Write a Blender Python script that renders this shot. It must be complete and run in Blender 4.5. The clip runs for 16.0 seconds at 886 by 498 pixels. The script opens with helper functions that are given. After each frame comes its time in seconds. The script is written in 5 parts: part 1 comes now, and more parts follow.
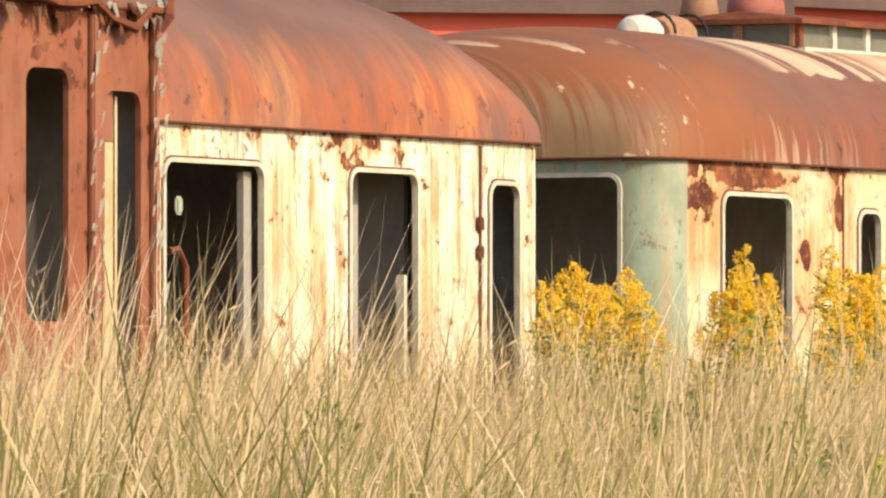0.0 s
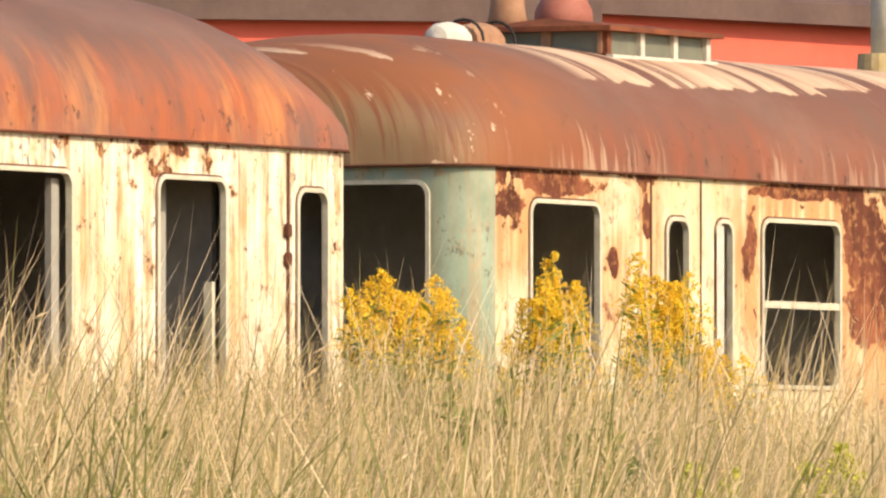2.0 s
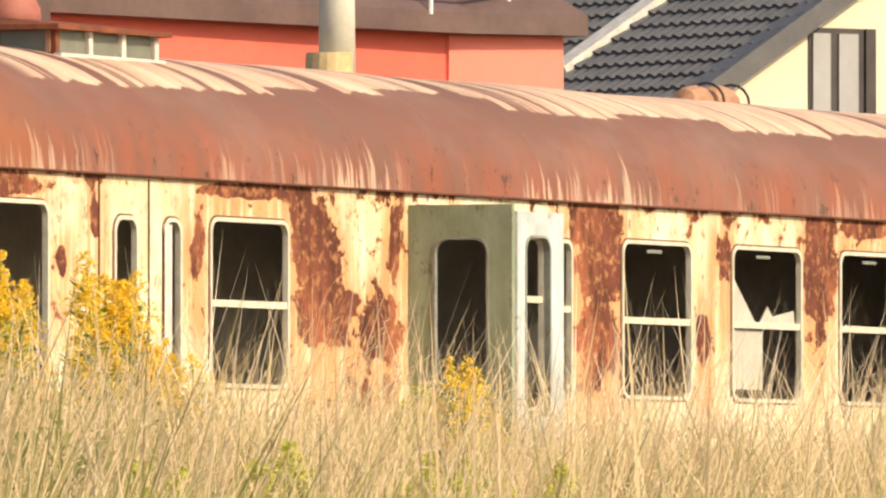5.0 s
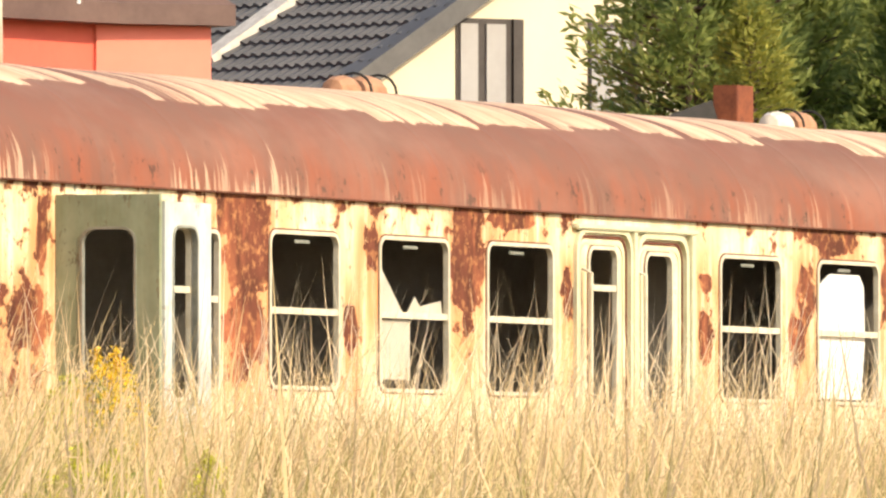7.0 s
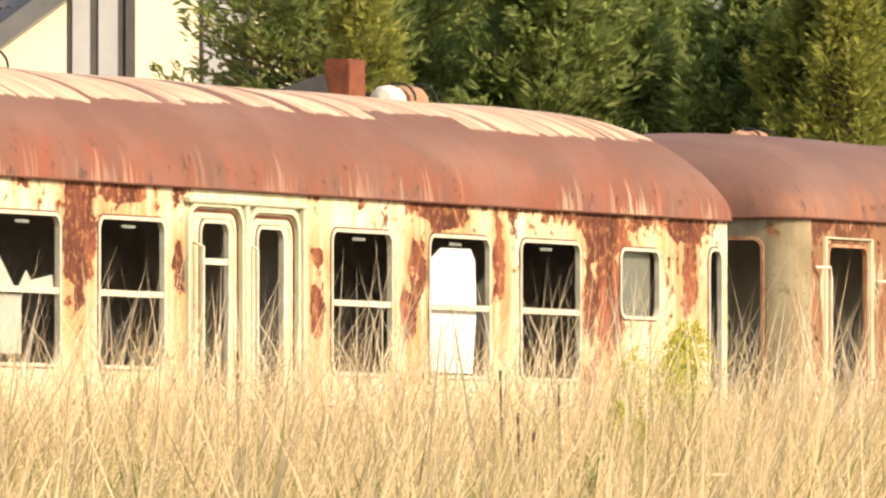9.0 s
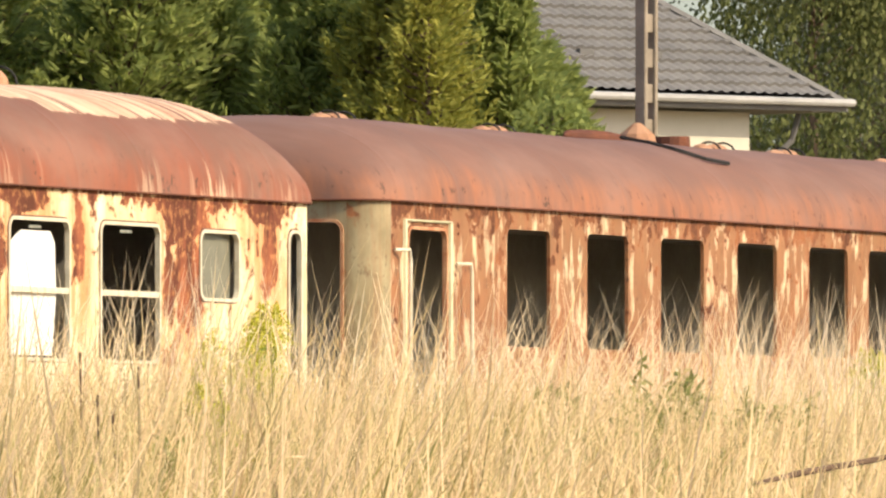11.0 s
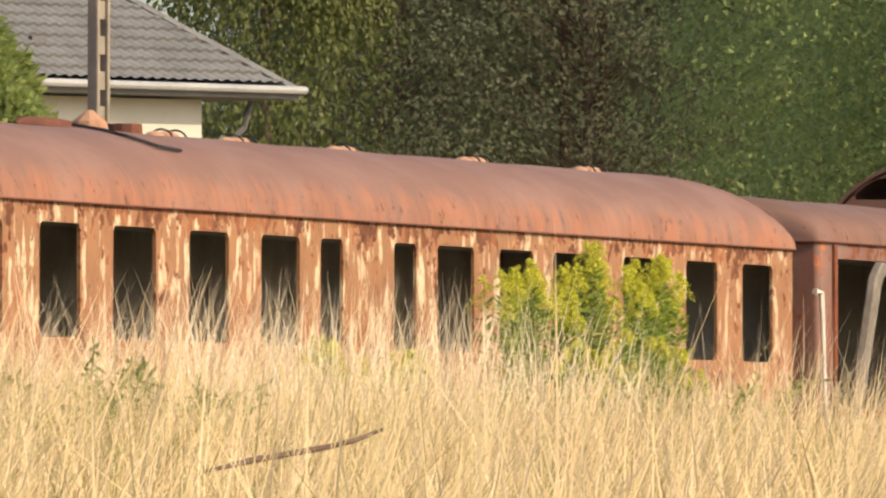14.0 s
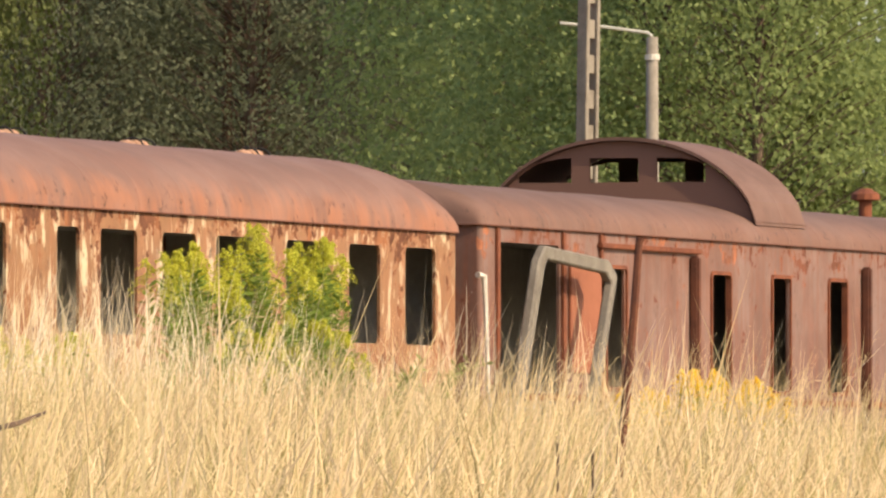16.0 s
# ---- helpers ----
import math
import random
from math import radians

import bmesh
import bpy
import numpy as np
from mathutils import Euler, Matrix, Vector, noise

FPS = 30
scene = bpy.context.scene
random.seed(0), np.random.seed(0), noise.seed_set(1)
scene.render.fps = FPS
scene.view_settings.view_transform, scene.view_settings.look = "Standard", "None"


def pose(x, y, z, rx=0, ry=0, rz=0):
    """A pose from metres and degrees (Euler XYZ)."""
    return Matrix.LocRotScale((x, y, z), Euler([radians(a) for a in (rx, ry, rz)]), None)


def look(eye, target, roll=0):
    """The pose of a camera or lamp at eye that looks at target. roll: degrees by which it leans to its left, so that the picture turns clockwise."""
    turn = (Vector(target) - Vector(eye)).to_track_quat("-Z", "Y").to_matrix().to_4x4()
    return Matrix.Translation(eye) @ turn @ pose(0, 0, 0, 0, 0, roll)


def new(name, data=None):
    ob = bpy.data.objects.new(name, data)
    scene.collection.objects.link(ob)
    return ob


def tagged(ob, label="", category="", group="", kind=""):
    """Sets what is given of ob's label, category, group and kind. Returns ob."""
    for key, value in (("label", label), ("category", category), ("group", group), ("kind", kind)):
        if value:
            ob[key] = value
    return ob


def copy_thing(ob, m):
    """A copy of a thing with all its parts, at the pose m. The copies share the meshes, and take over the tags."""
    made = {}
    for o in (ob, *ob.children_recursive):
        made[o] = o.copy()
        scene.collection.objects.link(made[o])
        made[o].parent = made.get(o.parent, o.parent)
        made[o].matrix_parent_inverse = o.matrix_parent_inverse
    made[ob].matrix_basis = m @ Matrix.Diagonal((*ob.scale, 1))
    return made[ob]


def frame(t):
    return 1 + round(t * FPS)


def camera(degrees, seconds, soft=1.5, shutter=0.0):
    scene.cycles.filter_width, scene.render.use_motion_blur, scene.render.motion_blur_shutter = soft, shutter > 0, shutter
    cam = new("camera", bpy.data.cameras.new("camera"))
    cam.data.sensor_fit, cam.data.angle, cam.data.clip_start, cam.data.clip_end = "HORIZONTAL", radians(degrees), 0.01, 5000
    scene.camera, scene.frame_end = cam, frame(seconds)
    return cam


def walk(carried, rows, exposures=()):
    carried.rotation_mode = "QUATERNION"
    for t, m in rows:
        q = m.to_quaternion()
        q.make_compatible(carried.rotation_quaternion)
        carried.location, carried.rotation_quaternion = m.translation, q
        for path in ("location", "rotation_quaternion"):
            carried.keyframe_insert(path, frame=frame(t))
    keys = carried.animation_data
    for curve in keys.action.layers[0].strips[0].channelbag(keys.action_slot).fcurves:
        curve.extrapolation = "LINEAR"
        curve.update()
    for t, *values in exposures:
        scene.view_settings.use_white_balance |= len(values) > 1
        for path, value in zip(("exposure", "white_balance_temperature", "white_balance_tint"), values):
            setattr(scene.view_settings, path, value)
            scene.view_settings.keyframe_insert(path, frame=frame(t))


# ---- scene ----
EYE = Vector((0.0, 0.0, 1.6))
WALL_Y = 32.7        # near side of the parked coaches

cam = camera(3.905, 16.0, soft=2.4)
# seconds, bearing from the track's direction, tilt above the level (degrees)
PAN = [(0.0, 28.547, 1.3758), (0.5, 28.3753, 1.39), (1.0, 28.1364, 1.4003), (1.5, 27.9478, 1.401), (2.0, 27.6997, 1.407),
       (2.5, 27.3604, 1.412), (3.0, 26.9487, 1.407), (3.5, 26.4798, 1.3993), (4.0, 26.0352, 1.4032), (4.2, 25.8732, 1.4032),
       (6.3, 24.2939, 1.3908), (6.5, 24.1319, 1.3866), (7.0, 23.7105, 1.3569), (7.5, 23.3918, 1.3325), (8.0, 22.9459, 1.3088),
       (8.5, 22.4915, 1.2705), (9.0, 21.9976, 1.2403), (9.5, 21.5245, 1.1932), (10.0, 21.0676, 1.1733), (10.2, 20.8835, 1.1703),
       (12.3, 19.1024, 1.1454), (12.5, 18.9681, 1.1412), (13.0, 18.5167, 1.123), (13.5, 18.0994, 1.1128), (14.0, 17.7288, 1.1051),
       (14.5, 17.3698, 1.0864), (15.0, 16.9291, 1.0719), (15.5, 16.552, 1.0632), (16.0, 16.2428, 1.0306)]


def toward(bearing, rise, far):
    """The place at a level distance far from the eye, on that bearing, rise degrees up."""
    a, b = radians(bearing), radians(rise)
    return EYE + Vector((math.cos(a) * far, math.sin(a) * far, math.tan(b) * far))


walk(cam, [(t, look(EYE, toward(b, e, 50.0))) for t, b, e in PAN],
     exposures=[(0.0, 0.16), (4.0, 0.18), (7.0, 0.50), (9.0, 0.45), (12.5, 0.41), (14.5, 0.34), (16.0, 0.38)])

# ---- light ----
SUN_AZ, SUN_EL = -101.0, 34.0
world = bpy.data.worlds.new("sky")
scene.world = world
world.use_nodes = True
wn = world.node_tree
sky = wn.nodes.new("ShaderNodeTexSky")
sky.sky_type, sky.sun_disc = "NISHITA", False
sky.sun_elevation, sky.sun_rotation = radians(SUN_EL), radians(90 - SUN_AZ)
sky.dust_density = 2.5
wn.links.new(sky.outputs[0], wn.nodes["Background"].inputs[0])
wn.nodes["Background"].inputs[1].default_value = 0.19
sun = new("sun", bpy.data.lights.new("sun", "SUN"))
sun.data.energy, sun.data.angle, sun.data.color = 4.5, radians(0.5), (1.0, 0.84, 0.60)
sun.matrix_world = look(toward(SUN_AZ, SUN_EL, 100), EYE)


# ---- node helpers ----
class Mat:
    """A small helper round one node material."""

    def __init__(self, name, rough=0.8, metal=0.0):
        self.m = bpy.data.materials.new(name)
        self.m.use_nodes = True
        self.t = self.m.node_tree
        self.b = self.t.nodes["Principled BSDF"]
        self.b.inputs["Roughness"].default_value = rough
        self.b.inputs["Metallic"].default_value = metal
        self.b.inputs["Specular IOR Level"].default_value = 0.25

    def n(self, kind, ins=(), **props):
        node = self.t.nodes.new(kind)
        for k, v in props.items():
            if k == "blend":
                node.blend_type = v
            elif k == "op":
                node.operation = v
            elif k == "attr":
                node.attribute_name = v
            elif k == "dtype":
                node.data_type = v
        for key, v in dict(ins).items():
            if hasattr(v, "is_output"):
                self.t.links.new(v, node.inputs[key])
            else:
                node.inputs[key].default_value = v
        return node

    def uv(self, sx=1.0, sy=1.0, off=0.0):
        u = self.n("ShaderNodeUVMap")
        return self.n("ShaderNodeMapping", {0: u.outputs[0], 1: (off, off * 1.7, off * 0.3), 3: (sx, sy, 1.0)}).outputs[0]

    def ob(self, sx=1.0, sy=1.0, sz=1.0):
        u = self.n("ShaderNodeTexCoord")
        return self.n("ShaderNodeMapping", {0: u.outputs[3], 3: (sx, sy, sz)}).outputs[0]

    def noise(self, vec, scale, detail=6.0, rough=0.6):
        return self.n("ShaderNodeTexNoise", {"Vector": vec, "Scale": scale, "Detail": detail, "Roughness": rough}).outputs[0]

    def math(self, op, a, b=0.0, c=0.0):
        return self.n("ShaderNodeMath", {0: a, 1: b, 2: c}, op=op).outputs[0]

    def step(self, v, lo, hi, a=0.0, b=1.0):
        return self.n("ShaderNodeMapRange", {0: v, 1: lo, 2: hi, 3: a, 4: b}).outputs[0]

    def mix(self, f, a, b, blend="MIX"):
        node = self.n("ShaderNodeMix", dtype="RGBA", blend=blend)
        for idx, v in ((0, f), (6, a), (7, b)):
            if hasattr(v, "is_output"):
                self.t.links.new(v, node.inputs[idx])
            elif idx == 0:
                node.inputs[0].default_value = v
            else:
                node.inputs[idx].default_value = (*v, 1.0) if len(v) == 3 else v
        return node.outputs[2]

    def color(self, c):
        if hasattr(c, "is_output"):
            self.t.links.new(c, self.b.inputs["Base Color"])
        else:
            self.b.inputs["Base Color"].default_value = (*c, 1.0)
        return self

    def bump(self, h, strength=0.3, dist=0.01):
        node = self.n("ShaderNodeBump", {"Strength": strength, "Distance": dist, "Height": h})
        self.t.links.new(node.outputs[0], self.b.inputs["Normal"])
        return self


def plain(name, c, c2, scale=4.0, rough=0.8, metal=0.0, bump=0.2, stretch=(1, 1, 1)):
    """Two tones of one surface, mottled, with a fine relief."""
    m = Mat(name, rough, metal)
    v = m.ob(*stretch)
    a = m.noise(v, scale)
    f = m.noise(v, scale * 9, 4.0)
    k = m.step(m.math("ADD", m.math("MULTIPLY", a, 0.7), m.math("MULTIPLY", f, 0.3)), 0.35, 0.65)
    m.color(m.mix(k, c, c2)).bump(f, bump, 0.006)
    return m.m


def spots(m, v, rows):
    """Over 0 inside any of the oval places (x, height, half length, half height), 1 in their middle, below 0 outside."""
    best = None
    for x, z, rx, rz in rows:
        q = m.n("ShaderNodeVectorMath", {0: v, 1: (1 / rx, 1 / rz, 0.0), 2: (-x / rx, -z / rz, 0.0)}, op="MULTIPLY_ADD").outputs[0]
        near = m.math("SUBTRACT", 1.0, m.n("ShaderNodeVectorMath", {0: q}, op="LENGTH").outputs[1])
        best = near if best is None else m.math("MAXIMUM", best, near)
    return m.math("MAXIMUM", best, -1.0)


def peeling(name, paint, paint2, rust, stain, base=0.0, streak=0.5, under_gutter=0.085, chalk_uv=(3.0, 1.2), chalk_range=(0.40, 0.62),
            bare_at=(), stained_at=(), cracked=0.66):
    """Old paint on steel: bare rusty flakes in given places and where 'wear' is high, stains that run down, chalky patches."""
    m = Mat(name, 0.75)
    wear = m.n("ShaderNodeAttribute", attr="wear").outputs[2]
    v = m.uv()
    flakes = m.noise(v, 6.5, 9.0, 0.62)
    big = m.noise(v, 1.7, 3.0, 0.5)
    level = m.math("ADD", m.math("ADD", m.math("MULTIPLY", flakes, 0.75), m.math("MULTIPLY", big, 0.45)),
                   m.math("MULTIPLY", wear, 0.165))
    high = m.n("ShaderNodeSeparateXYZ", {0: v}).outputs[1]
    level = m.math("ADD", level, m.math("MULTIPLY", m.step(high, 3.60, 3.80), under_gutter))
    run = m.noise(m.uv(9.0, 0.55), 1.0, 5.0, 0.55)
    run2 = m.noise(m.uv(30.0, 1.2, 3.0), 1.0, 3.0, 0.5)
    runs = m.math("ADD", m.math("MULTIPLY", run, 0.7), m.math("MULTIPLY", run2, 0.3))
    streaks = m.math("MULTIPLY", m.step(runs, 0.46, 0.64), streak)
    if bare_at:
        place = spots(m, v, bare_at)
        level = m.math("ADD", level, m.math("MULTIPLY", m.step(place, -0.25, 0.45), 0.25))
        # rust that has run out of the bare places
        wide = spots(m, v, [(x, z - 0.12, rx * 1.5 + 0.16, rz * 1.6 + 0.3) for x, z, rx, rz in bare_at])
        streaks = m.math("MAXIMUM", streaks, m.math("MULTIPLY", m.step(wide, -0.15, 0.45, 0.0, 0.95), m.step(runs, 0.36, 0.52, 0.15, 1.0)))
        level = m.math("ADD", level, m.math("MULTIPLY", m.step(wide, -0.3, 0.5), 0.045))
    if stained_at:
        place = spots(m, v, stained_at)
        streaks = m.math("MAXIMUM", streaks, m.math("MULTIPLY", m.step(place, -0.5, 0.5, 0.0, 0.95), m.step(runs, 0.38, 0.56)))
    bare = m.step(level, 0.76 - base, 0.775 - base)
    rim = m.step(level, 0.70 - base, 0.765 - base)
    chalk = m.step(m.noise(m.uv(*chalk_uv, 7.0), 1.5, 6.0, 0.6), *chalk_range)
    col = m.mix(chalk, paint, paint2)
    col = m.mix(streaks, col, stain)
    col = m.mix(m.math("MULTIPLY", rim, 0.6), col, stain)
    fine = m.noise(v, 14.0, 5.0, 0.6)
    rusty = m.mix(m.step(m.noise(m.uv(2.0, 1.0, 5.0), 2.5, 6.0), 0.4, 0.6), rust, tuple(x * 0.55 for x in rust))
    rusty = m.mix(m.step(m.noise(m.uv(3.0, 0.8, 35.0), 1.0, 5.0, 0.6), 0.50, 0.62, 0.0, 0.8), rusty, tuple(x * y for x, y in zip(rust, (2.1, 2.2, 1.9))))
    rusty = m.mix(m.step(fine, 0.52, 0.80), rusty, stain)
    col = m.mix(bare, col, rusty)
    dots = m.math("MULTIPLY", m.step(m.noise(m.uv(7.0, 4.0, 11.0), 1.6, 5.0, 0.7), 0.625, 0.64), m.step(wear, -0.5, 0.6, 0.2, 1.0))
    col = m.mix(dots, col, tuple(x * 0.3 for x in rust))
    chips = m.step(m.noise(m.uv(17.0, 8.0, 51.0), 1.0, 6.0, 0.7), 0.60, 0.625)
    cracks = m.step(m.noise(m.uv(24.0, 1.6, 61.0), 1.0, 5.0, 0.7), cracked, cracked + 0.02)
    fine_wear = m.math("MULTIPLY", m.math("MAXIMUM", chips, cracks), m.step(wear, -0.3, 0.7, 0.35, 0.80))
    col = m.mix(fine_wear, col, m.mix(m.step(fine, 0.4, 0.6), tuple(x * 0.55 for x in rust), stain))
    dust = m.step(m.noise(m.uv(4.0, 3.0, 71.0), 1.0, 7.0, 0.7), 0.35, 0.70, 0.84, 1.12)
    col = m.n("ShaderNodeVectorMath", {0: col, 1: m.n("ShaderNodeCombineXYZ", {0: dust, 1: dust, 2: dust}).outputs[0]}, op="MULTIPLY").outputs[0]
    m.color(col)
    rough = m.step(bare, 0, 1, 0.55, 0.95)
    m.t.links.new(rough, m.b.inputs["Roughness"])
    h = m.math("SUBTRACT", m.math("MULTIPLY", fine, 0.25), bare)
    return m.bump(h, 0.5, 0.004).m


def rusty_roof(name, dark, mid, bright, pale=None, glow=0.5, flame=0.45, second=None):
    """Rusty sheet: brown above, flames of rust above the gutter, coloured brighter there partly for the sun on the
    steep edge, strips of old pale paint towards the ridge, lapped sheets.
    """
    m = Mat(name, 0.8)
    v = m.uv()
    n1 = m.noise(v, 1.1, 6.0, 0.6)
    n2 = m.noise(m.uv(1.0, 1.0, 9.0), 6.0, 6.0, 0.65)
    sep = m.n("ShaderNodeSeparateXYZ", {0: v})
    along, up = sep.outputs[0], sep.outputs[1]
    col = m.mix(m.step(m.math("ADD", m.math("MULTIPLY", n1, 0.6), m.math("MULTIPLY", n2, 0.4)), 0.36, 0.64), dark, mid)
    crest = m.math("ADD", m.math("MULTIPLY", m.noise(m.uv(1.6, 0.0, 4.0), 1.0, 4.0, 0.6), flame * 1.6),
                   m.math("MULTIPLY", m.noise(m.uv(8.0, 0.25, 5.0), 1.0, 5.0, 0.65), flame * 0.8))
    low = m.step(m.math("SUBTRACT", crest, up), flame * 0.30, flame * 0.95)
    run = m.noise(m.uv(3.2, 1.0, 2.0), 1.0, 7.0, 0.68)
    # orange rust; its extra brightness low down also paints in the sun
    hot = m.math("MULTIPLY", m.math("MULTIPLY", low, m.step(run, 0.36, 0.58)), glow)
    col = m.mix(hot, col, bright)
    if second:
        lick = m.step(m.math("ADD", m.math("MULTIPLY", m.noise(m.uv(5.0, 1.1, 15.0), 1.0, 7.0, 0.7), 0.6),
                             m.math("MULTIPLY", m.noise(m.uv(2.4, 0.9, 19.0), 1.0, 4.0, 0.6), 0.4)), 0.51, 0.62)
        col = m.mix(m.math("MULTIPLY", m.math("MULTIPLY", low, lick), 0.75), col, second)
    pits = m.math("MULTIPLY", m.step(m.noise(m.uv(9.0, 7.0, 25.0), 1.0, 5.0, 0.7), 0.60, 0.63), m.step(up, 0.38, 0.12, 0.0, 0.8))
    col = m.mix(pits, col, tuple(c * 0.35 for c in dark))
    bloom = m.step(m.noise(m.uv(0.8, 1.3, 27.0), 1.0, 5.0, 0.6), 0.44, 0.66, 0.0, 0.45)
    col = m.mix(bloom, col, tuple(min(1.0, c * 1.5 + 0.02) for c in dark))
    if pale:
        fine = m.noise(m.uv(20.0, 0.9, 6.0), 1.0, 4.0, 0.6)
        pick = m.step(m.noise(m.uv(0.9, 0.0, 1.0), 1.0, 4.0, 0.6), 0.46, 0.62)
        drip = m.math("MULTIPLY", m.math("MULTIPLY", m.step(m.math("SUBTRACT", fine, m.math("MULTIPLY", up, 0.75)), 0.45, 0.52), pick), 0.6)
        col = m.mix(drip, col, pale)
        # the domed end: orange rust, olive and cream runs
        dome = m.step(along, 64.4, 63.4)
        col = m.mix(m.math("MULTIPLY", dome, m.step(n1, 0.36, 0.56, 0.25, 0.95)), col, (0.23, 0.082, 0.034))
        thin = m.noise(m.uv(17.0, 0.7, 31.0), 1.0, 5.0, 0.6)
        ends = m.math("MULTIPLY", m.step(along, 63.0, 62.2), m.step(m.math("SUBTRACT", thin, m.math("MULTIPLY", up, 0.30)), 0.33, 0.45))
        col = m.mix(m.math("MULTIPLY", ends, m.step(up, 0.75, 0.25, 0.0, 0.6)), col, (0.30, 0.215, 0.11))
        bits = m.math("MULTIPLY", m.step(m.noise(m.uv(3.4, 2.2, 41.0), 1.0, 7.0, 0.65), 0.565, 0.585), m.step(along, 63.4, 62.9))
        col = m.mix(m.math("MULTIPLY", bits, m.step(up, 1.2, 0.9, 0.0, 0.85)), col, pale)
        # strips of paint, sheet by sheet
        wob = m.math("MULTIPLY", m.noise(m.uv(2.0, 0.6, 3.0), 1.0, 3.0, 0.5), 0.25)
        number = m.math("FLOOR", m.math("MULTIPLY", m.math("ADD", along, wob), 0.62))
        first = m.n("ShaderNodeTexWhiteNoise")
        first.noise_dimensions = "1D"
        m.t.links.new(number, first.inputs["W"])
        edge = m.math("ADD", m.math("MULTIPLY", first.outputs[0], 0.30), m.math("MULTIPLY", m.noise(m.uv(6.0, 0.3, 8.0), 1.0, 5.0, 0.6), 0.16))
        sheet = m.step(m.math("SUBTRACT", up, edge), 0.50, 0.515)
        gap = m.step(m.noise(m.uv(3.2, 0.06, 3.0), 1.0, 5.0, 0.6), 0.43, 0.46)
        scrape = m.step(m.noise(m.uv(9.0, 0.5, 13.0), 1.0, 6.0, 0.7), 0.34, 0.48, 0.25, 1.0)
        sheet = m.math("MULTIPLY", sheet, m.step(along, 64.4, 64.7))
        old = m.math("MULTIPLY", m.math("MULTIPLY", sheet, gap), m.math("MULTIPLY", scrape, 0.92))
        tone = m.step(m.noise(m.uv(2.2, 0.8, 33.0), 1.5, 6.0, 0.65), 0.38, 0.66, 0.0, 0.75)
        col = m.mix(old, col, m.mix(tone, pale, (0.44, 0.235, 0.14)))
    m.color(col)
    seam = m.step(m.math("ABSOLUTE", m.math("SUBTRACT", m.math("FRACT", m.math("MULTIPLY", along, 0.8)), 0.5)), 0.0, 0.035, 1.0, 0.0)
    dent = m.noise(m.uv(0.9, 0.9, 47.0), 1.0, 3.0, 0.5)
    h = m.math("ADD", m.math("ADD", m.math("MULTIPLY", n2, 0.3), m.math("MULTIPLY", seam, 0.7)), m.math("MULTIPLY", dent, 2.0))
    return m.bump(h, 0.5, 0.012).m


def leafy(name, c1, c2, c3=None, through_light=0.35, dull=0.55):
    """Thin leaves and stalks: tones by piece and by patch of ground, some light shining through."""
    m = Mat(name, 0.7)
    isl = m.n("ShaderNodeNewGeometry").outputs["Random Per Island"]
    col = m.mix(isl, c1, c2)
    if c3:
        tuft = m.noise(m.ob(1.3, 1.3, 0.6), 1.0, 3.0, 0.6)
        col = m.mix(m.step(tuft, 0.40, 0.64, 0.0, 0.65), col, tuple(x * dull for x in c1))
    if c3:
        patch = m.noise(m.ob(0.22, 0.22, 0.22), 1.0, 4.0, 0.6)
        pick = m.math("MULTIPLY", m.step(patch, 0.42, 0.55), m.step(m.math("FRACT", m.math("MULTIPLY", isl, 7.3)), 0.2, 0.4))
        col = m.mix(pick, col, c3)
    m.color(col)
    tr = m.n("ShaderNodeBsdfTranslucent")
    m.t.links.new(col, tr.inputs[0])
    mx = m.n("ShaderNodeMixShader", {0: through_light})
    m.t.links.new(m.b.outputs[0], mx.inputs[1])
    m.t.links.new(tr.outputs[0], mx.inputs[2])
    m.t.links.new(mx.outputs[0], m.t.nodes["Material Output"].inputs[0])
    return m.m


CREAM, CREAM2 = (0.58, 0.525, 0.31), (0.70, 0.675, 0.50)
BARE_B = [(63.02, 3.59, 0.25, 0.07), (63.73, 3.71, 0.41, 0.06), (64.73, 3.55, 0.06, 0.11), (64.33, 3.30, 0.06, 0.09), (66.03, 3.40, 0.09, 0.19), (66.56, 3.74, 0.58, 0.04), (67.59, 3.40, 0.34, 0.25), (67.33, 3.66, 0.16, 0.14), (67.70, 3.05, 0.45, 0.20), (68.42, 3.01, 0.29, 0.18), (68.62, 3.49, 0.07, 0.23), (71.45, 3.65, 0.43, 0.17), (71.53, 3.40, 0.35, 0.21), (71.49, 2.99, 0.33, 0.24), (73.34, 3.51, 0.12, 0.16), (73.04, 3.03, 0.12, 0.17), (74.82, 3.47, 0.23, 0.39), (75.53, 3.73, 0.34, 0.06), (76.44, 3.28, 0.13, 0.18), (78.75, 3.40, 0.10, 0.07), (78.75, 3.03, 0.14, 0.17), (80.47, 3.32, 0.20, 0.25), (81.03, 3.71, 0.34, 0.08), (80.33, 3.04, 0.18, 0.21), (80.99, 3.73, 0.37, 0.07), (81.96, 3.41, 0.11, 0.27), (83.97, 3.65, 0.45, 0.19), (84.03, 3.22, 0.28, 0.35), (83.65, 3.13, 0.12, 0.23), (85.45, 3.72, 0.29, 0.09), (85.60, 3.40, 0.16, 0.24)]
STAINED_A = [(58.32, 3.33, 0.15, 0.47), (58.65, 3.54, 0.10, 0.23), (59.22, 3.75, 0.24, 0.07), (60.02, 3.54, 0.09, 0.27), (61.09, 3.57, 0.06, 0.12), (57.15, 3.30, 0.08, 0.43), (58.98, 3.28, 0.08, 0.35)]
RUST, STAIN = (0.14, 0.044, 0.024), (0.54, 0.26, 0.105)
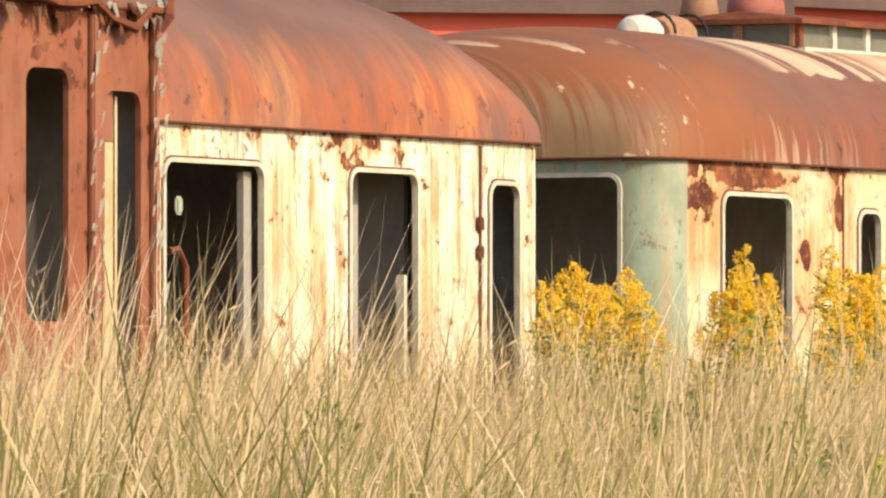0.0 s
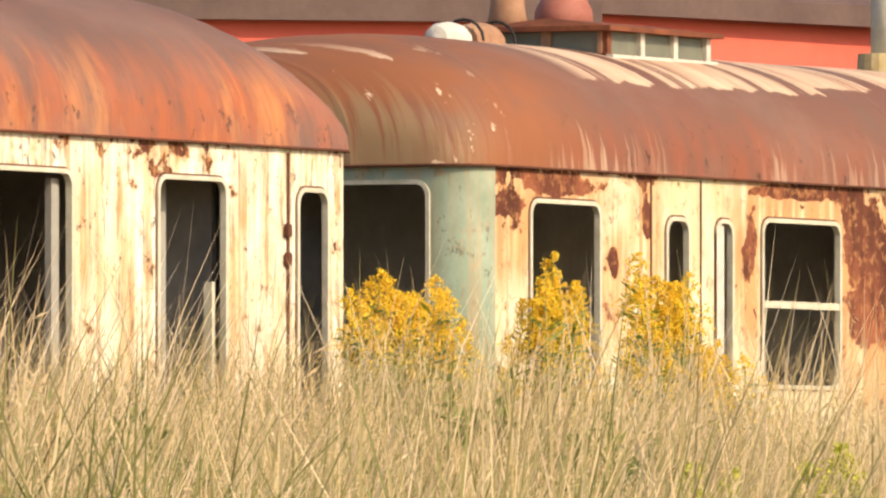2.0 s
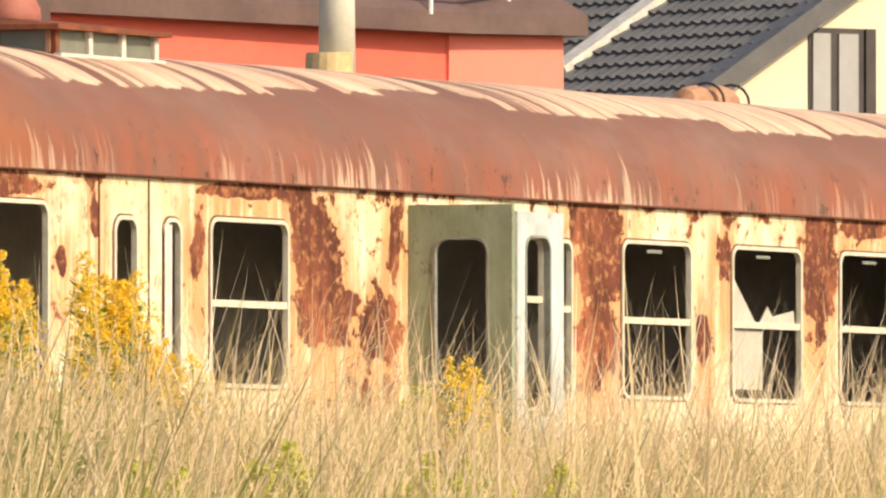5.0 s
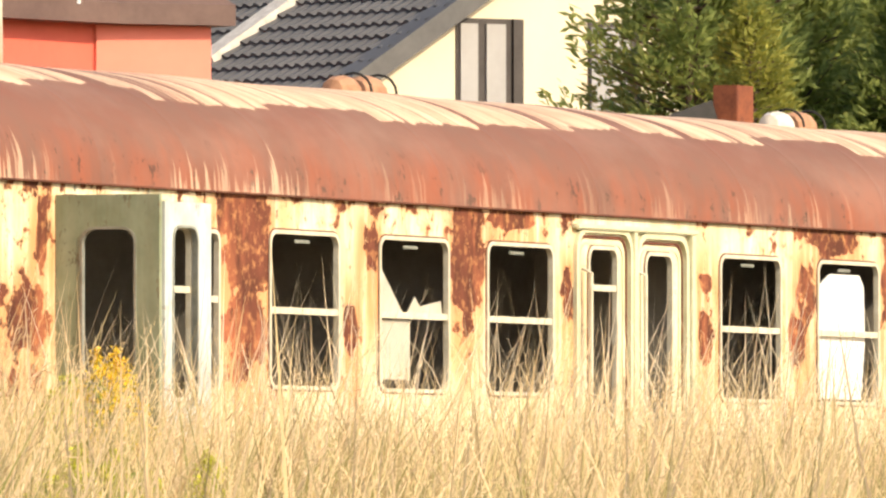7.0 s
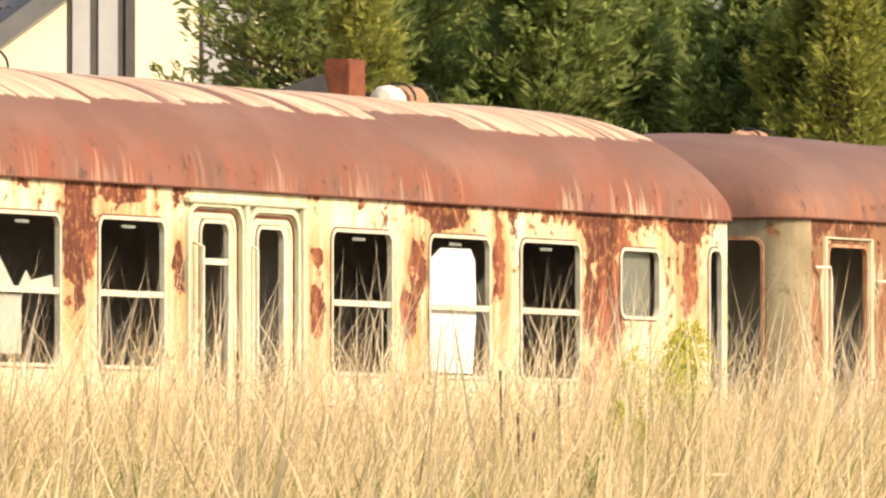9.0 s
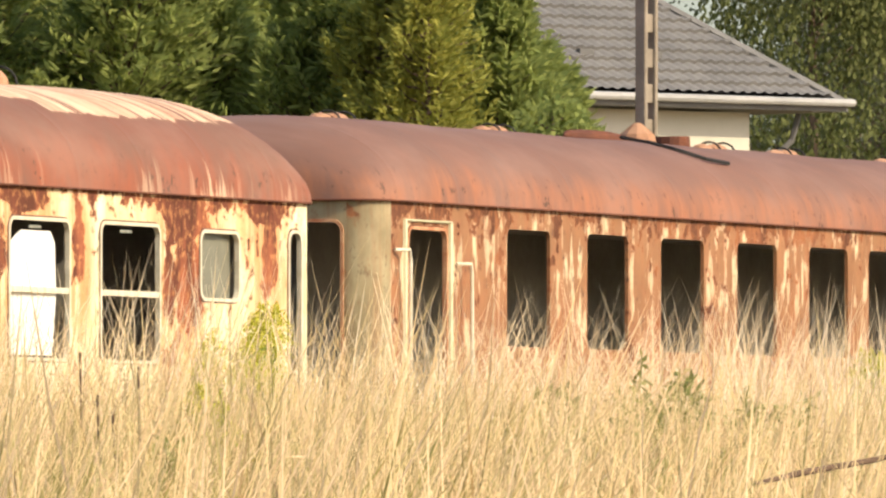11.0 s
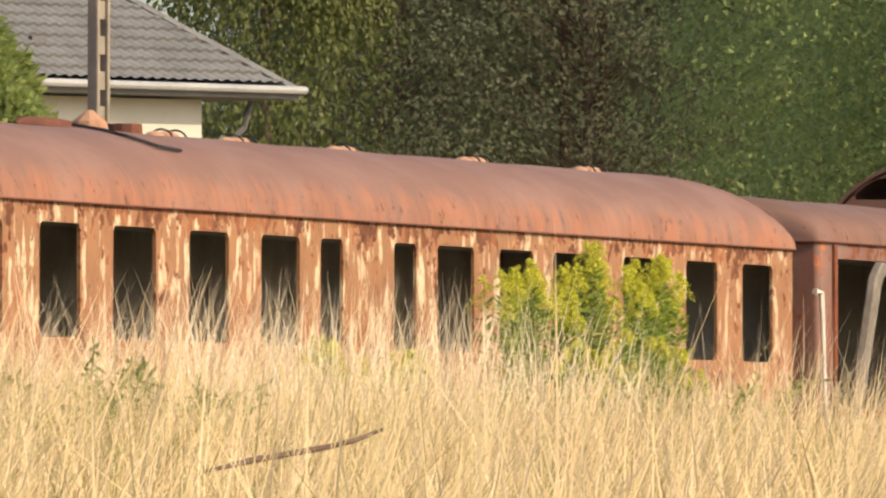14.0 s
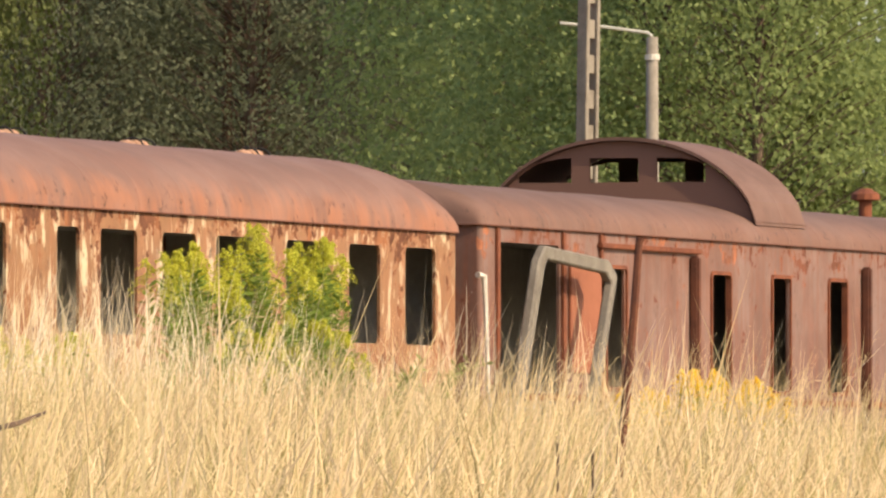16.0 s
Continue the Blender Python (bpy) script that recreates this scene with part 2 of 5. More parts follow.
M_CREAM_OLD = peeling("cream_paint_stained", (0.64, 0.565, 0.36), (0.80, 0.765, 0.62), RUST, (0.52, 0.27, 0.105), -0.015, 0.8, 0.065,
                      (3.0, 1.2), (0.36, 0.56), (), STAINED_A, 0.572)
M_CREAM = peeling("cream_paint_flaking", CREAM, CREAM2, RUST, STAIN, 0.0, 0.42, 0.125, bare_at=BARE_B)
M_GREEN = peeling("pale_green_paint", (0.23, 0.29, 0.21), (0.32, 0.37, 0.28), RUST, STAIN, -0.06, 0.4)
M_OLIVE = peeling("olive_door_paint", (0.20, 0.225, 0.135), (0.26, 0.285, 0.185), RUST, (0.20, 0.15, 0.08), -0.04, 0.3)
M_ORANGE = peeling("rusty_cream_remains", (0.24, 0.118, 0.055), (0.54, 0.42, 0.27), (0.15, 0.058, 0.030), (0.27, 0.11, 0.048), 0.03, 0.7, 0.09, (5.5, 1.5), (0.54, 0.575))
M_FADED = peeling("faded_olive_paint", (0.21, 0.17, 0.095), (0.31, 0.26, 0.155), (0.15, 0.058, 0.030), (0.24, 0.125, 0.06), 0.0, 0.6)
M_REDCAR = peeling("dull_red_paint", (0.22, 0.078, 0.042), (0.28, 0.118, 0.072), (0.13, 0.045, 0.028), (0.27, 0.088, 0.042), 0.05, 0.8)
M_BAGGAGE = peeling("rusty_red_oxide", (0.155, 0.080, 0.058), (0.205, 0.128, 0.104), (0.21, 0.075, 0.042), (0.19, 0.068, 0.038), 0.03, 0.8, 0.085, (1.0, 0.6), (0.42, 0.60))
M_ROOF_A = rusty_roof("roof_bright_rust", (0.125, 0.070, 0.056), (0.165, 0.078, 0.055), (0.36, 0.098, 0.036), None, 0.8, 0.62, (0.50, 0.20, 0.07))
M_ROOF_B = rusty_roof("roof_peeling_rust", (0.142, 0.075, 0.053), (0.165, 0.068, 0.045), (0.24, 0.070, 0.034), (0.60, 0.44, 0.30), 0.75, 0.42)
M_ROOF_C = rusty_roof("roof_brown_rust", (0.140, 0.078, 0.060), (0.170, 0.084, 0.060), (0.29, 0.115, 0.058), None, 0.8, 0.36)
M_ROOF_D = rusty_roof("roof_dark_rust", (0.110, 0.060, 0.044), (0.150, 0.078, 0.056), (0.19, 0.085, 0.053), None, 0.5)
# both lining tones are lightened to imitate lens haze in the dark openings
M_DARK = plain("sooty_lining", (0.24, 0.225, 0.20), (0.38, 0.355, 0.32), 2.0, 0.9)
M_LINING = plain("grey_lining", (0.22, 0.205, 0.18), (0.34, 0.315, 0.275), 1.5, 0.85)
M_RUST = plain("rusty_iron", (0.10, 0.032, 0.018), (0.22, 0.07, 0.03), 6.0, 0.9)
M_FRAME = plain("chalky_window_frame", (0.42, 0.375, 0.27), (0.60, 0.555, 0.44), 7.0, 0.5)
M_FRAME_R = plain("rusty_window_frame", (0.28, 0.10, 0.045), (0.50, 0.30, 0.17), 7.0, 0.8)
M_WHITE = plain("white_board", (0.60, 0.595, 0.57), (0.68, 0.67, 0.645), 2.0, 0.6)
M_BLACK = plain("black_rubber", (0.015, 0.014, 0.013), (0.03, 0.028, 0.026), 6.0, 0.8)
M_GUTTER = plain("gutter_rust", (0.06, 0.024, 0.016), (0.14, 0.05, 0.026), 5.0, 0.9)


# ---- mesh helpers ----
def link(name, bm, mat, parent=None, label="", smooth=False):
    me = bpy.data.meshes.new(name)
    bm.to_mesh(me)
    bm.free()
    if mat:
        me.materials.append(mat)
    if smooth:
        me.shade_smooth()
    ob = new(name, me)
    if parent:
        ob.parent = parent
    if label:
        ob["label"] = label
    return ob


def part(name, bm, material, parent, label="", smooth=False):
    return link(name, bm, material, parent, label, smooth)


def thing(name, label, category, group="", kind="", at=(0, 0, 0)):
    ob = new(name)
    ob.location = at
    return tagged(ob, label, category, group, kind)


def box(bm, x0, x1, y0, y1, z0, z1, bevel=0.0):
    vs = [bm.verts.new((x, y, z)) for x in (x0, x1) for y in (y0, y1) for z in (z0, z1)]
    fs = [bm.faces.new([vs[i] for i in q]) for q in
          ((0, 1, 3, 2), (4, 6, 7, 5), (0, 4, 5, 1), (2, 3, 7, 6), (0, 2, 6, 4), (1, 5, 7, 3))]
    if bevel:
        bmesh.ops.bevel(bm, geom=list({e for f in fs for e in f.edges}), offset=bevel, segments=2, affect="EDGES")
    return bm


def boxed(*a, bevel=0.0):
    return box(bmesh.new(), *a, bevel=bevel)


def tube(bm, pts, radii, seg=8, cap=True):
    """A round bar through the points."""
    rings = []
    for i, p in enumerate(pts):
        d = (Vector(pts[min(i + 1, len(pts) - 1)]) - Vector(pts[max(i - 1, 0)])).normalized()
        a = d.cross(Vector((0.31, 0.95, 0.11))).normalized()
        b = d.cross(a)
        r = radii[i] if hasattr(radii, "__len__") else radii
        rings.append([bm.verts.new(Vector(p) + r * (math.cos(2 * math.pi * k / seg) * a + math.sin(2 * math.pi * k / seg) * b)) for k in range(seg)])
    for p, q in zip(rings, rings[1:]):
        for k in range(seg):
            bm.faces.new((p[k], p[(k + 1) % seg], q[(k + 1) % seg], q[k]))
    if cap:
        bm.faces.new(rings[0][::-1])
        bm.faces.new(rings[-1])
    return bm


def round_ring(u0, u1, v0, v1, r, k=4):
    """Points of a rounded rectangle, anticlockwise, and for each the place on a wider rectangle that it belongs to (-1, 0, 1)."""
    pts = []
    for cu, cv, a0, su, sv in ((u1 - r, v0 + r, -90, 1, -1), (u1 - r, v1 - r, 0, 1, 1), (u0 + r, v1 - r, 90, -1, 1), (u0 + r, v0 + r, 180, -1, -1)):
        for i in range(k + 1):
            a = radians(a0 + 90 * i / k)
            pts.append((cu + r * math.cos(a), cv + r * math.sin(a), su, sv, i / k, a0))
    return pts


def outer_of(p, U0, U1, V0, V1):
    u, v, su, sv, f, a0 = p
    U, V = (U1 if su > 0 else U0), (V1 if sv > 0 else V0)
    if abs(f - 0.5) < 1e-6:
        return U, V
    on_v = (f < 0.5) == (a0 in (-90, 90))
    return (u, V) if on_v else (U, v)


class Wall:
    """A flat sheet wall: bays with rounded openings. place(u, v, d) gives the point u along, v up and d inwards."""

    def __init__(self, place, depth=0.028):
        self.place, self.depth, self.stretch = place, depth, 1.0
        self.bm, self.inner = bmesh.new(), bmesh.new()
        self.wear = self.bm.verts.layers.float.new("wear")
        self.uvl = self.bm.loops.layers.uv.new("UVMap")

    def face(self, corners, wears, bm=None, d=0.0):
        b = bm or self.bm
        vs = [b.verts.new(self.place(u, v, dd if dd is not None else d)) for u, v, dd in corners]
        if b is self.bm:
            for x, w in zip(vs, wears):
                x[self.wear] = w
        f = b.faces.new(vs)
        if b is self.bm:
            for lo, (u, v, dd) in zip(f.loops, corners):
                lo[self.uvl].uv = (u * self.stretch + (dd or 0), v)

    def solid(self, U0, U1, V0, V1, w0=0.0, w1=0.0):
        self.face([(U0, V0, 0), (U1, V0, 0), (U1, V1, 0), (U0, V1, 0)], (w0, w1, w1, w0))
        self.face([(U0, V0, self.depth), (U0, V1, self.depth), (U1, V1, self.depth), (U1, V0, self.depth)], None, self.inner)

    def bay(self, U0, U1, V0, V1, hole, w0=0.0, w1=0.0, r=0.07):
        u0, u1, v0, v1 = hole
        r = min(r, (u1 - u0) * 0.35)
        ring = round_ring(u0, u1, v0, v1, r)
        wear = lambda u: w0 + (w1 - w0) * (u - U0) / (U1 - U0)
        for a, b in zip(ring, ring[1:] + ring[:1]):
            A, B = outer_of(a, U0, U1, V0, V1), outer_of(b, U0, U1, V0, V1)
            c = [(a[0], a[1], 0), (*A, 0), (*B, 0), (b[0], b[1], 0)]
            if A == B:
                c = [c[0], c[1], c[3]]
            self.face(c, [wear(x[0]) for x in c])
            self.face([(x[0], x[1], self.depth) for x in c[::-1]], None, self.inner)
            self.face([(a[0], a[1], 0), (b[0], b[1], 0), (b[0], b[1], self.depth), (a[0], a[1], self.depth)], [wear(a[0])] * 4)


def ring_frame(place, hole, w=0.020, proud=0.012, deep=0.024, r=0.07):
    """A rounded window frame round an opening."""
    u0, u1, v0, v1 = hole
    r = min(r, (u1 - u0) * 0.35)
    bm = bmesh.new()
    inn = round_ring(u0 + 0.004, u1 - 0.004, v0 + 0.004, v1 - 0.004, r, 5)
    out = round_ring(u0 - w, u1 + w, v0 - w, v1 + w, r + w, 5)
    rings = []
    for pts, d in ((out, 0.004), (out, -proud), (inn, -proud), (inn, deep)):
        rings.append([bm.verts.new(place(p[0], p[1], d)) for p in pts])
    n = len(inn)
    for p, q in zip(rings, rings[1:]):
        for k in range(n):
            bm.faces.new((p[k], p[(k + 1) % n], q[(k + 1) % n], q[k]))
    return bm


def coach_roof(x0, x1, y0, y1, zeave, rise, rc0, rc1, dome0, dome1, power=2.3):
    """A barrel roof with domed ends over a plan with rounded corners. UV: metres along, metres up from the gutter."""
    bm = bmesh.new()
    uvl = bm.loops.layers.uv.new("UVMap")
    yc, hw = (y0 + y1) / 2, (y1 - y0) / 2 + 0.035
    X0, X1 = x0 - 0.03, x1 + 0.03
    xs = [X0]
    k = 14
    xs += [X0 + dome0 * (i / k) ** 1.8 for i in range(1, k + 1)]
    n = max(2, int((X1 - dome1 - X0 - dome0) / 0.62))
    xs += [X0 + dome0 + (X1 - dome1 - X0 - dome0) * i / n for i in range(1, n)]
    xs += [X1 - dome1 * (i / k) ** 1.8 for i in range(k, 0, -1)] + [X1]
    m = 28
    ts = [math.sin((i / m - 0.5) * math.pi) for i in range(m + 1)]
    grid = []
    for x in xs:
        d0, d1 = x - X0, X1 - x
        h = hw
        for d, rc in ((d0, rc0), (d1, rc1)):
            if d < rc:
                h = min(h, hw - rc + math.sqrt(max(0.0, rc * rc - (rc - d) ** 2)))
        g = 1.0
        for d, dome in ((d0, dome0), (d1, dome1)):
            if d < dome:
                g *= max(0.0, 1 - ((dome - d) / dome) ** 2.8) ** 0.36
        row = []
        for t in ts:
            sag = 0.006 * math.sin(x * 2.1) * (1 - t * t)
            z = zeave + rise * g * (1 - abs(t) ** power) ** 0.44 + sag * g
            row.append(Vector((x, yc + h * t, z)))
        half = [0.0]
        for i in range(1, m + 1):
            half.append(half[-1] + (row[i] - row[i - 1]).length)
        row_v = [bm.verts.new(p) for p in row]
        along = [x - (p.y - y0) * max(0.0, 1 - d0 / dome0) + (p.y - y0) * max(0.0, 1 - d1 / dome1) for p in row]
        ups = [min(a, half[-1] - a, d0 + (p.z - zeave) * 0.8, d1 + (p.z - zeave) * 0.8) for a, p in zip(half, row)]
        grid.append((along, row_v, ups))
    for (xa, ra, ua), (xb, rb, ub) in zip(grid, grid[1:]):
        for i in range(m):
            f = bm.faces.new((ra[i], rb[i], rb[i + 1], ra[i + 1]))
            for lo, uv in zip(f.loops, ((xa[i], ua[i]), (xb[i], ub[i]), (xb[i + 1], ub[i + 1]), (xa[i + 1], ua[i + 1]))):
                lo[uvl].uv = uv
    return bm


def coach(label, x0, x1, y0, zbot, zeave, rise, openings, mats, rc0=0.25, rc1=0.15, dome0=1.6, dome1=1.6,
          wears=None, end_window=None, width=2.85, frames=M_FRAME, category="railway coach", lining=M_DARK, power=2.3, gasket=True):
    """A coach standing along x. openings: (u0, u1, sill, head, bar height or None, frame or not)."""
    wall_mat, end_mat, roof_mat = mats
    root = thing("railway_coach", label, category, "row of abandoned coaches", at=(x0, y0, zbot))
    off = Matrix.Translation(-Vector((x0, y0, zbot)))

    def put(name, bm, mat, lab="", parent=None, smooth=False):
        bm.transform(off)
        return part(name, bm, mat, parent or root, lab, smooth)

    y1 = y0 + width
    near = Wall(lambda u, v, d: (u, y0 + d, v))
    ops = sorted(openings)
    cuts = [x0 + rc0] + [(a[1] + b[0]) / 2 for a, b in zip(ops, ops[1:])] + [x1 - rc1]
    wears = wears or [0.0] * len(cuts)
    for i, o in enumerate(ops):
        near.bay(cuts[i], cuts[i + 1], zbot, zeave, (o[0], o[1], o[2], o[3]), wears[i], wears[i + 1])
    put("side_wall", near.bm, wall_mat)
    put("inner_lining", near.inner, lining, "dark sooty inner lining")
    # the far side, plain, with its lining
    far = boxed(x0 + rc0, x1 - rc1, y1 - 0.05, y1, zbot, zeave)
    put("far_wall", far, lining)
    # rounded corners and ends
    for end, rc, s in ((x0, rc0, 1), (x1, rc1, -1)):
        for yy, t in ((y0, 1), (y1, -1)):
            c = Wall(lambda u, v, d: (end + s * (rc - (rc - d) * math.cos(u)), yy + t * (rc - (rc - d) * math.sin(u)), v), 0.05)
            c.stretch = rc
            for i in range(6):
                a, b = math.pi / 2 * i / 6, math.pi / 2 * (i + 1) / 6
                if s * t > 0:
                    c.solid(a, b, zbot, zeave, 0.0, 0.2)
                else:
                    c.solid(b, a, zbot, zeave, 0.2, 0.0)
            bmesh.ops.remove_doubles(c.bm, verts=c.bm.verts, dist=1e-5)
            c.inner.free()
            put("corner_panel", c.bm, end_mat if (s > 0 and end_mat) else wall_mat, smooth=True)
        e = Wall(lambda u, v, d: (end + s * d, y1 - u if s > 0 else y0 + u, v), 0.05)
        if s > 0 and end_window:
            for a, b, hole in end_window:
                if hole:
                    e.bay(a, b, zbot, zeave, hole, 0, 0)
                else:
                    e.solid(a, b, zbot, zeave)
        else:
            e.solid(rc, width - rc, zbot, zeave)
        put("end_wall", e.bm, end_mat or wall_mat)
        put("end_lining", e.inner, lining)
        if s > 0 and end_window:
            for a, b, hole in end_window:
                if hole:
                    put("end_window_frame", ring_frame(e.place, hole, 0.02), frames)
    put("floor", boxed(x0 + 0.05, x1 - 0.05, y0 + 0.07, y1 - 0.06, zbot + 0.15, zbot + 0.25), M_DARK)
    put("ceiling_lining", boxed(x0 + 0.1, x1 - 0.1, y0 + 0.07, y1 - 0.06, zeave - 0.02, zeave), lining)
    roof = put("roof", coach_roof(x0, x1, y0, y1, zeave, rise, rc0 + 0.03, rc1 + 0.03, dome0, dome1, power), roof_mat, smooth=True)
    g = bmesh.new()
    gp = [(x0 - 0.03, y0 + 1.4, zeave - 0.004)]
    gp += [(x0 + rc0 - (rc0 + 0.03) * math.cos(a), y0 + rc0 - (rc0 + 0.03) * math.sin(a), zeave - 0.004) for a in [math.pi / 2 * k / 6 for k in range(7)]]
    gp += [(x1 - rc1 + (rc1 + 0.03) * math.sin(a), y0 + rc1 - (rc1 + 0.03) * math.cos(a), zeave - 0.004) for a in [math.pi / 2 * k / 6 for k in range(7)]]
    gp += [(x1 + 0.03, y0 + 1.4, zeave - 0.004)]
    tube(g, gp, 0.009, 6)
    put("gutter", g, M_GUTTER, "rusty gutter strip")
    for o in ops:
        if o[5]:
            if gasket:
                put("gasket", ring_frame(near.place, (o[0] - 0.018, o[1] + 0.018, o[2] - 0.018, o[3] + 0.018), 0.012, 0.004, 0.002, 0.088), M_GUTTER)
            fr = put("window_frame", ring_frame(near.place, (o[0], o[1], o[2], o[3])), frames)
            if o[4]:
                put("crossbar", boxed(o[0] + 0.01, o[1] - 0.01, y0 - 0.008, y0 + 0.035, o[4] - 0.02, o[4] + 0.02), frames, parent=fr)
    return root, put, roof


def barrel_z(zeave, rise, y, y0, width=2.85, power=2.3):
    t = (y - (y0 + width / 2)) / (width / 2 + 0.035)
    return zeave + rise * (1 - abs(t) ** power) ** 0.44

# ---- ground ----
M_SOIL = plain("dry_soil_and_thatch", (0.16, 0.11, 0.05), (0.24, 0.19, 0.09), 0.8, 0.95)


def ground_z(x, y):
    """Rises gently from the eye to the tracks, then lies level."""
    k = min(1.0, max(0.0, y / WALL_Y))
    return 1.45 * k + 0.05 * math.sin(x * 0.35) * math.sin(y * 0.4 + 1.0) * (1.0 if 0 < y < WALL_Y else 0.0)


gm = bmesh.new()
gx = [-3000, -800, -200, -60, -20] + [4 * i for i in range(0, 46)] + [240, 320, 500, 900, 3000]
gy = [-3000, -800, -200, -60, -15, -5] + [2 * i for i in range(0, 24)] + [60, 90, 150, 300, 600, 3000]
gv = [[gm.verts.new((x, y, ground_z(x, y))) for y in gy] for x in gx]
for i in range(len(gx) - 1):
    for j in range(len(gy) - 1):
        gm.faces.new((gv[i][j], gv[i + 1][j], gv[i + 1][j + 1], gv[i][j + 1]))
tagged(link("ground", gm, M_SOIL), "dry grassy field that rises gently to the tracks", "ground", kind="structure")

# ---- coaches ----
ZB = 1.40
END2 = [(0.25, 1.25, None), (1.25, 2.60, (1.35, 2.56, 2.35, 3.70))]
red_car, put0, _ = coach("dull red coach shell with torn roof edge", 25.0, 48.72, WALL_Y - 4.8, 1.05, 3.98, 0.8,
      [(46.1, 46.9, 2.7, 3.72, None, False), (47.58, 47.94, 2.62, 3.70, None, False), (48.25, 48.56, 1.9, 3.62, None, False)],
      (M_REDCAR, None, M_ROOF_D), rc0=0.2, rc1=0.08)
car1, put1, _roof1 = coach("cream coach with a bright orange rusty roof", 37.3, 61.23, WALL_Y, ZB, 3.83, 0.86,
      [(55.3, 56.3, 2.5, 3.63, None, True), (57.15, 58.17, 2.5, 3.63, None, True), (59.10, 59.82, 2.45, 3.63, None, True), (60.63, 60.95, 2.2, 3.60, None, True)],
      (M_CREAM_OLD, None, M_ROOF_A), wears=[0.3, 0.35, 0.35, 0.25, 0.4], rc1=0.12)
W2 = [(63.32, 64.14, 2.5, 3.61, None), (64.98, 65.24, 2.7, 3.55, None), (65.60, 65.79, 2.2, 3.55, None), (66.19, 67.18, 2.64, 3.57, 3.10),
      (68.86, 70.12, 1.7, 3.70, None), (70.33, 70.68, 2.55, 3.56, 3.2), (70.93, 71.08, 2.6, 3.55, 3.15),
      (71.84, 72.84, 2.64, 3.57, 3.10), (73.48, 74.52, 2.64, 3.57, 3.10), (75.15, 76.18, 2.64, 3.57, 3.10),
      (76.78, 77.23, 2.2, 3.58, 3.33), (77.72, 78.15, 2.2, 3.56, None), (78.99, 80.02, 2.64, 3.57, 3.10),
      (80.70, 81.77, 2.64, 3.57, 3.10), (82.36, 83.45, 2.64, 3.57, 3.10), (84.24, 84.97, 3.09, 3.55, None), (85.97, 86.2, 2.6, 3.58, None)]
car2, put2, roof2 = coach("cream and pale green coach with flaking paint and rusty roof", 62.65, 86.42, WALL_Y, ZB, 3.80, 0.778,
      [(*w, True) for w in W2], (M_CREAM, M_GREEN, M_ROOF_B), rc1=0.1, end_window=END2, dome1=1.15,
      wears=[0.2, 0.0, -0.2, 0.0, 0.35, 0.3, -0.2, 0.4, 0.1, 0.4, 0.05, -0.4, 0.0, 0.25, 0.1, 0.4, 0.3, 0.2])
W3 = [(88.40, 89.20, 2.4, 3.66, None), (90.52, 91.47), (92.30, 93.23), (93.99, 95.0), (95.8, 96.76), (97.56, 98.53), (99.06, 99.64), (100.97, 101.57),
      (102.14, 103.14), (103.84, 104.79), (105.36, 106.58), (107.4, 108.4), (109.29, 110.25), (111.04, 112.0)]
car3, put3, _roof3 = coach("rust brown coach shell with empty windows", 87.8, 112.72, WALL_Y, ZB, 3.86, 0.665,
      [(w[0], w[1], 2.83, 3.70, None, i == 0) if len(w) == 2 else (*w, True) for i, w in enumerate(W3)], (M_ORANGE, M_FADED, M_ROOF_C), rc1=0.1, dome1=1.3,
      end_window=END2, wears=[0.3] * 15, frames=M_FRAME_R)
W4 = [(114.05, 116.1, 1.7, 3.80), (117.75, 118.37, 2.5, 3.62), (121.51, 122.23, 2.5, 3.62), (123.82, 124.5, 2.5, 3.62), (126.04, 126.74, 2.5, 3.62), (129.0, 129.7, 2.5, 3.62)]
car4, put4, _roof4 = coach("rusty red baggage van with a raised lookout on its roof", 113.5, 134.0, WALL_Y, ZB, 3.95, 0.44,
      [(*w, None, False) for w in W4], (M_BAGGAGE, None, M_ROOF_D), rc0=0.05, rc1=0.05, dome0=0.25, dome1=0.25, category="baggage van")

# ---- things on the coaches ----
def capsule(bm, c, length, r, ax=0, seg=12):
    """A rounded lobe along x, flattened."""
    n = 7
    pts, rad = [], []
    for i in range(n):
        a = math.pi * (i + 0.02) / (n - 0.96) - math.pi / 2
        pts.append((c[0] + length / 2 * math.sin(a), c[1], c[2]))
        rad.append(max(0.004, r * math.cos(a) ** 0.45))
    return tube(bm, pts, rad, seg)


M_VENT_W = plain("chalky_vent", (0.40, 0.35, 0.29), (0.60, 0.55, 0.47), 9.0, 0.7)
M_VENT_R = plain("rusty_vent", (0.25, 0.125, 0.07), (0.37, 0.21, 0.125), 9.0, 0.8)


def roof_vent(put, roof, x, y, z, pale=False, size=1.0):
    b = bmesh.new()
    capsule(b, (x - 0.16 * size, y, z), 0.30 * size, 0.09 * size)
    put("vent_lobe", b, M_VENT_W if pale else M_VENT_R, "", roof)
    b = bmesh.new()
    capsule(b, (x + 0.16 * size, y, z), 0.34 * size, 0.10 * size)
    put("vent_lobe", b, M_VENT_R, "", roof)
    for xx in (x, x + 0.34 * size):
        b = bmesh.new()
        pts = [(xx, y + 0.112 * size * math.cos(a), z + 0.108 * size * math.sin(a)) for a in [math.pi * k / 8 for k in range(9)]]
        tube(b, pts, 0.009, 5)
        put("vent_strap", b, M_BLACK, "dark iron strap", roof)


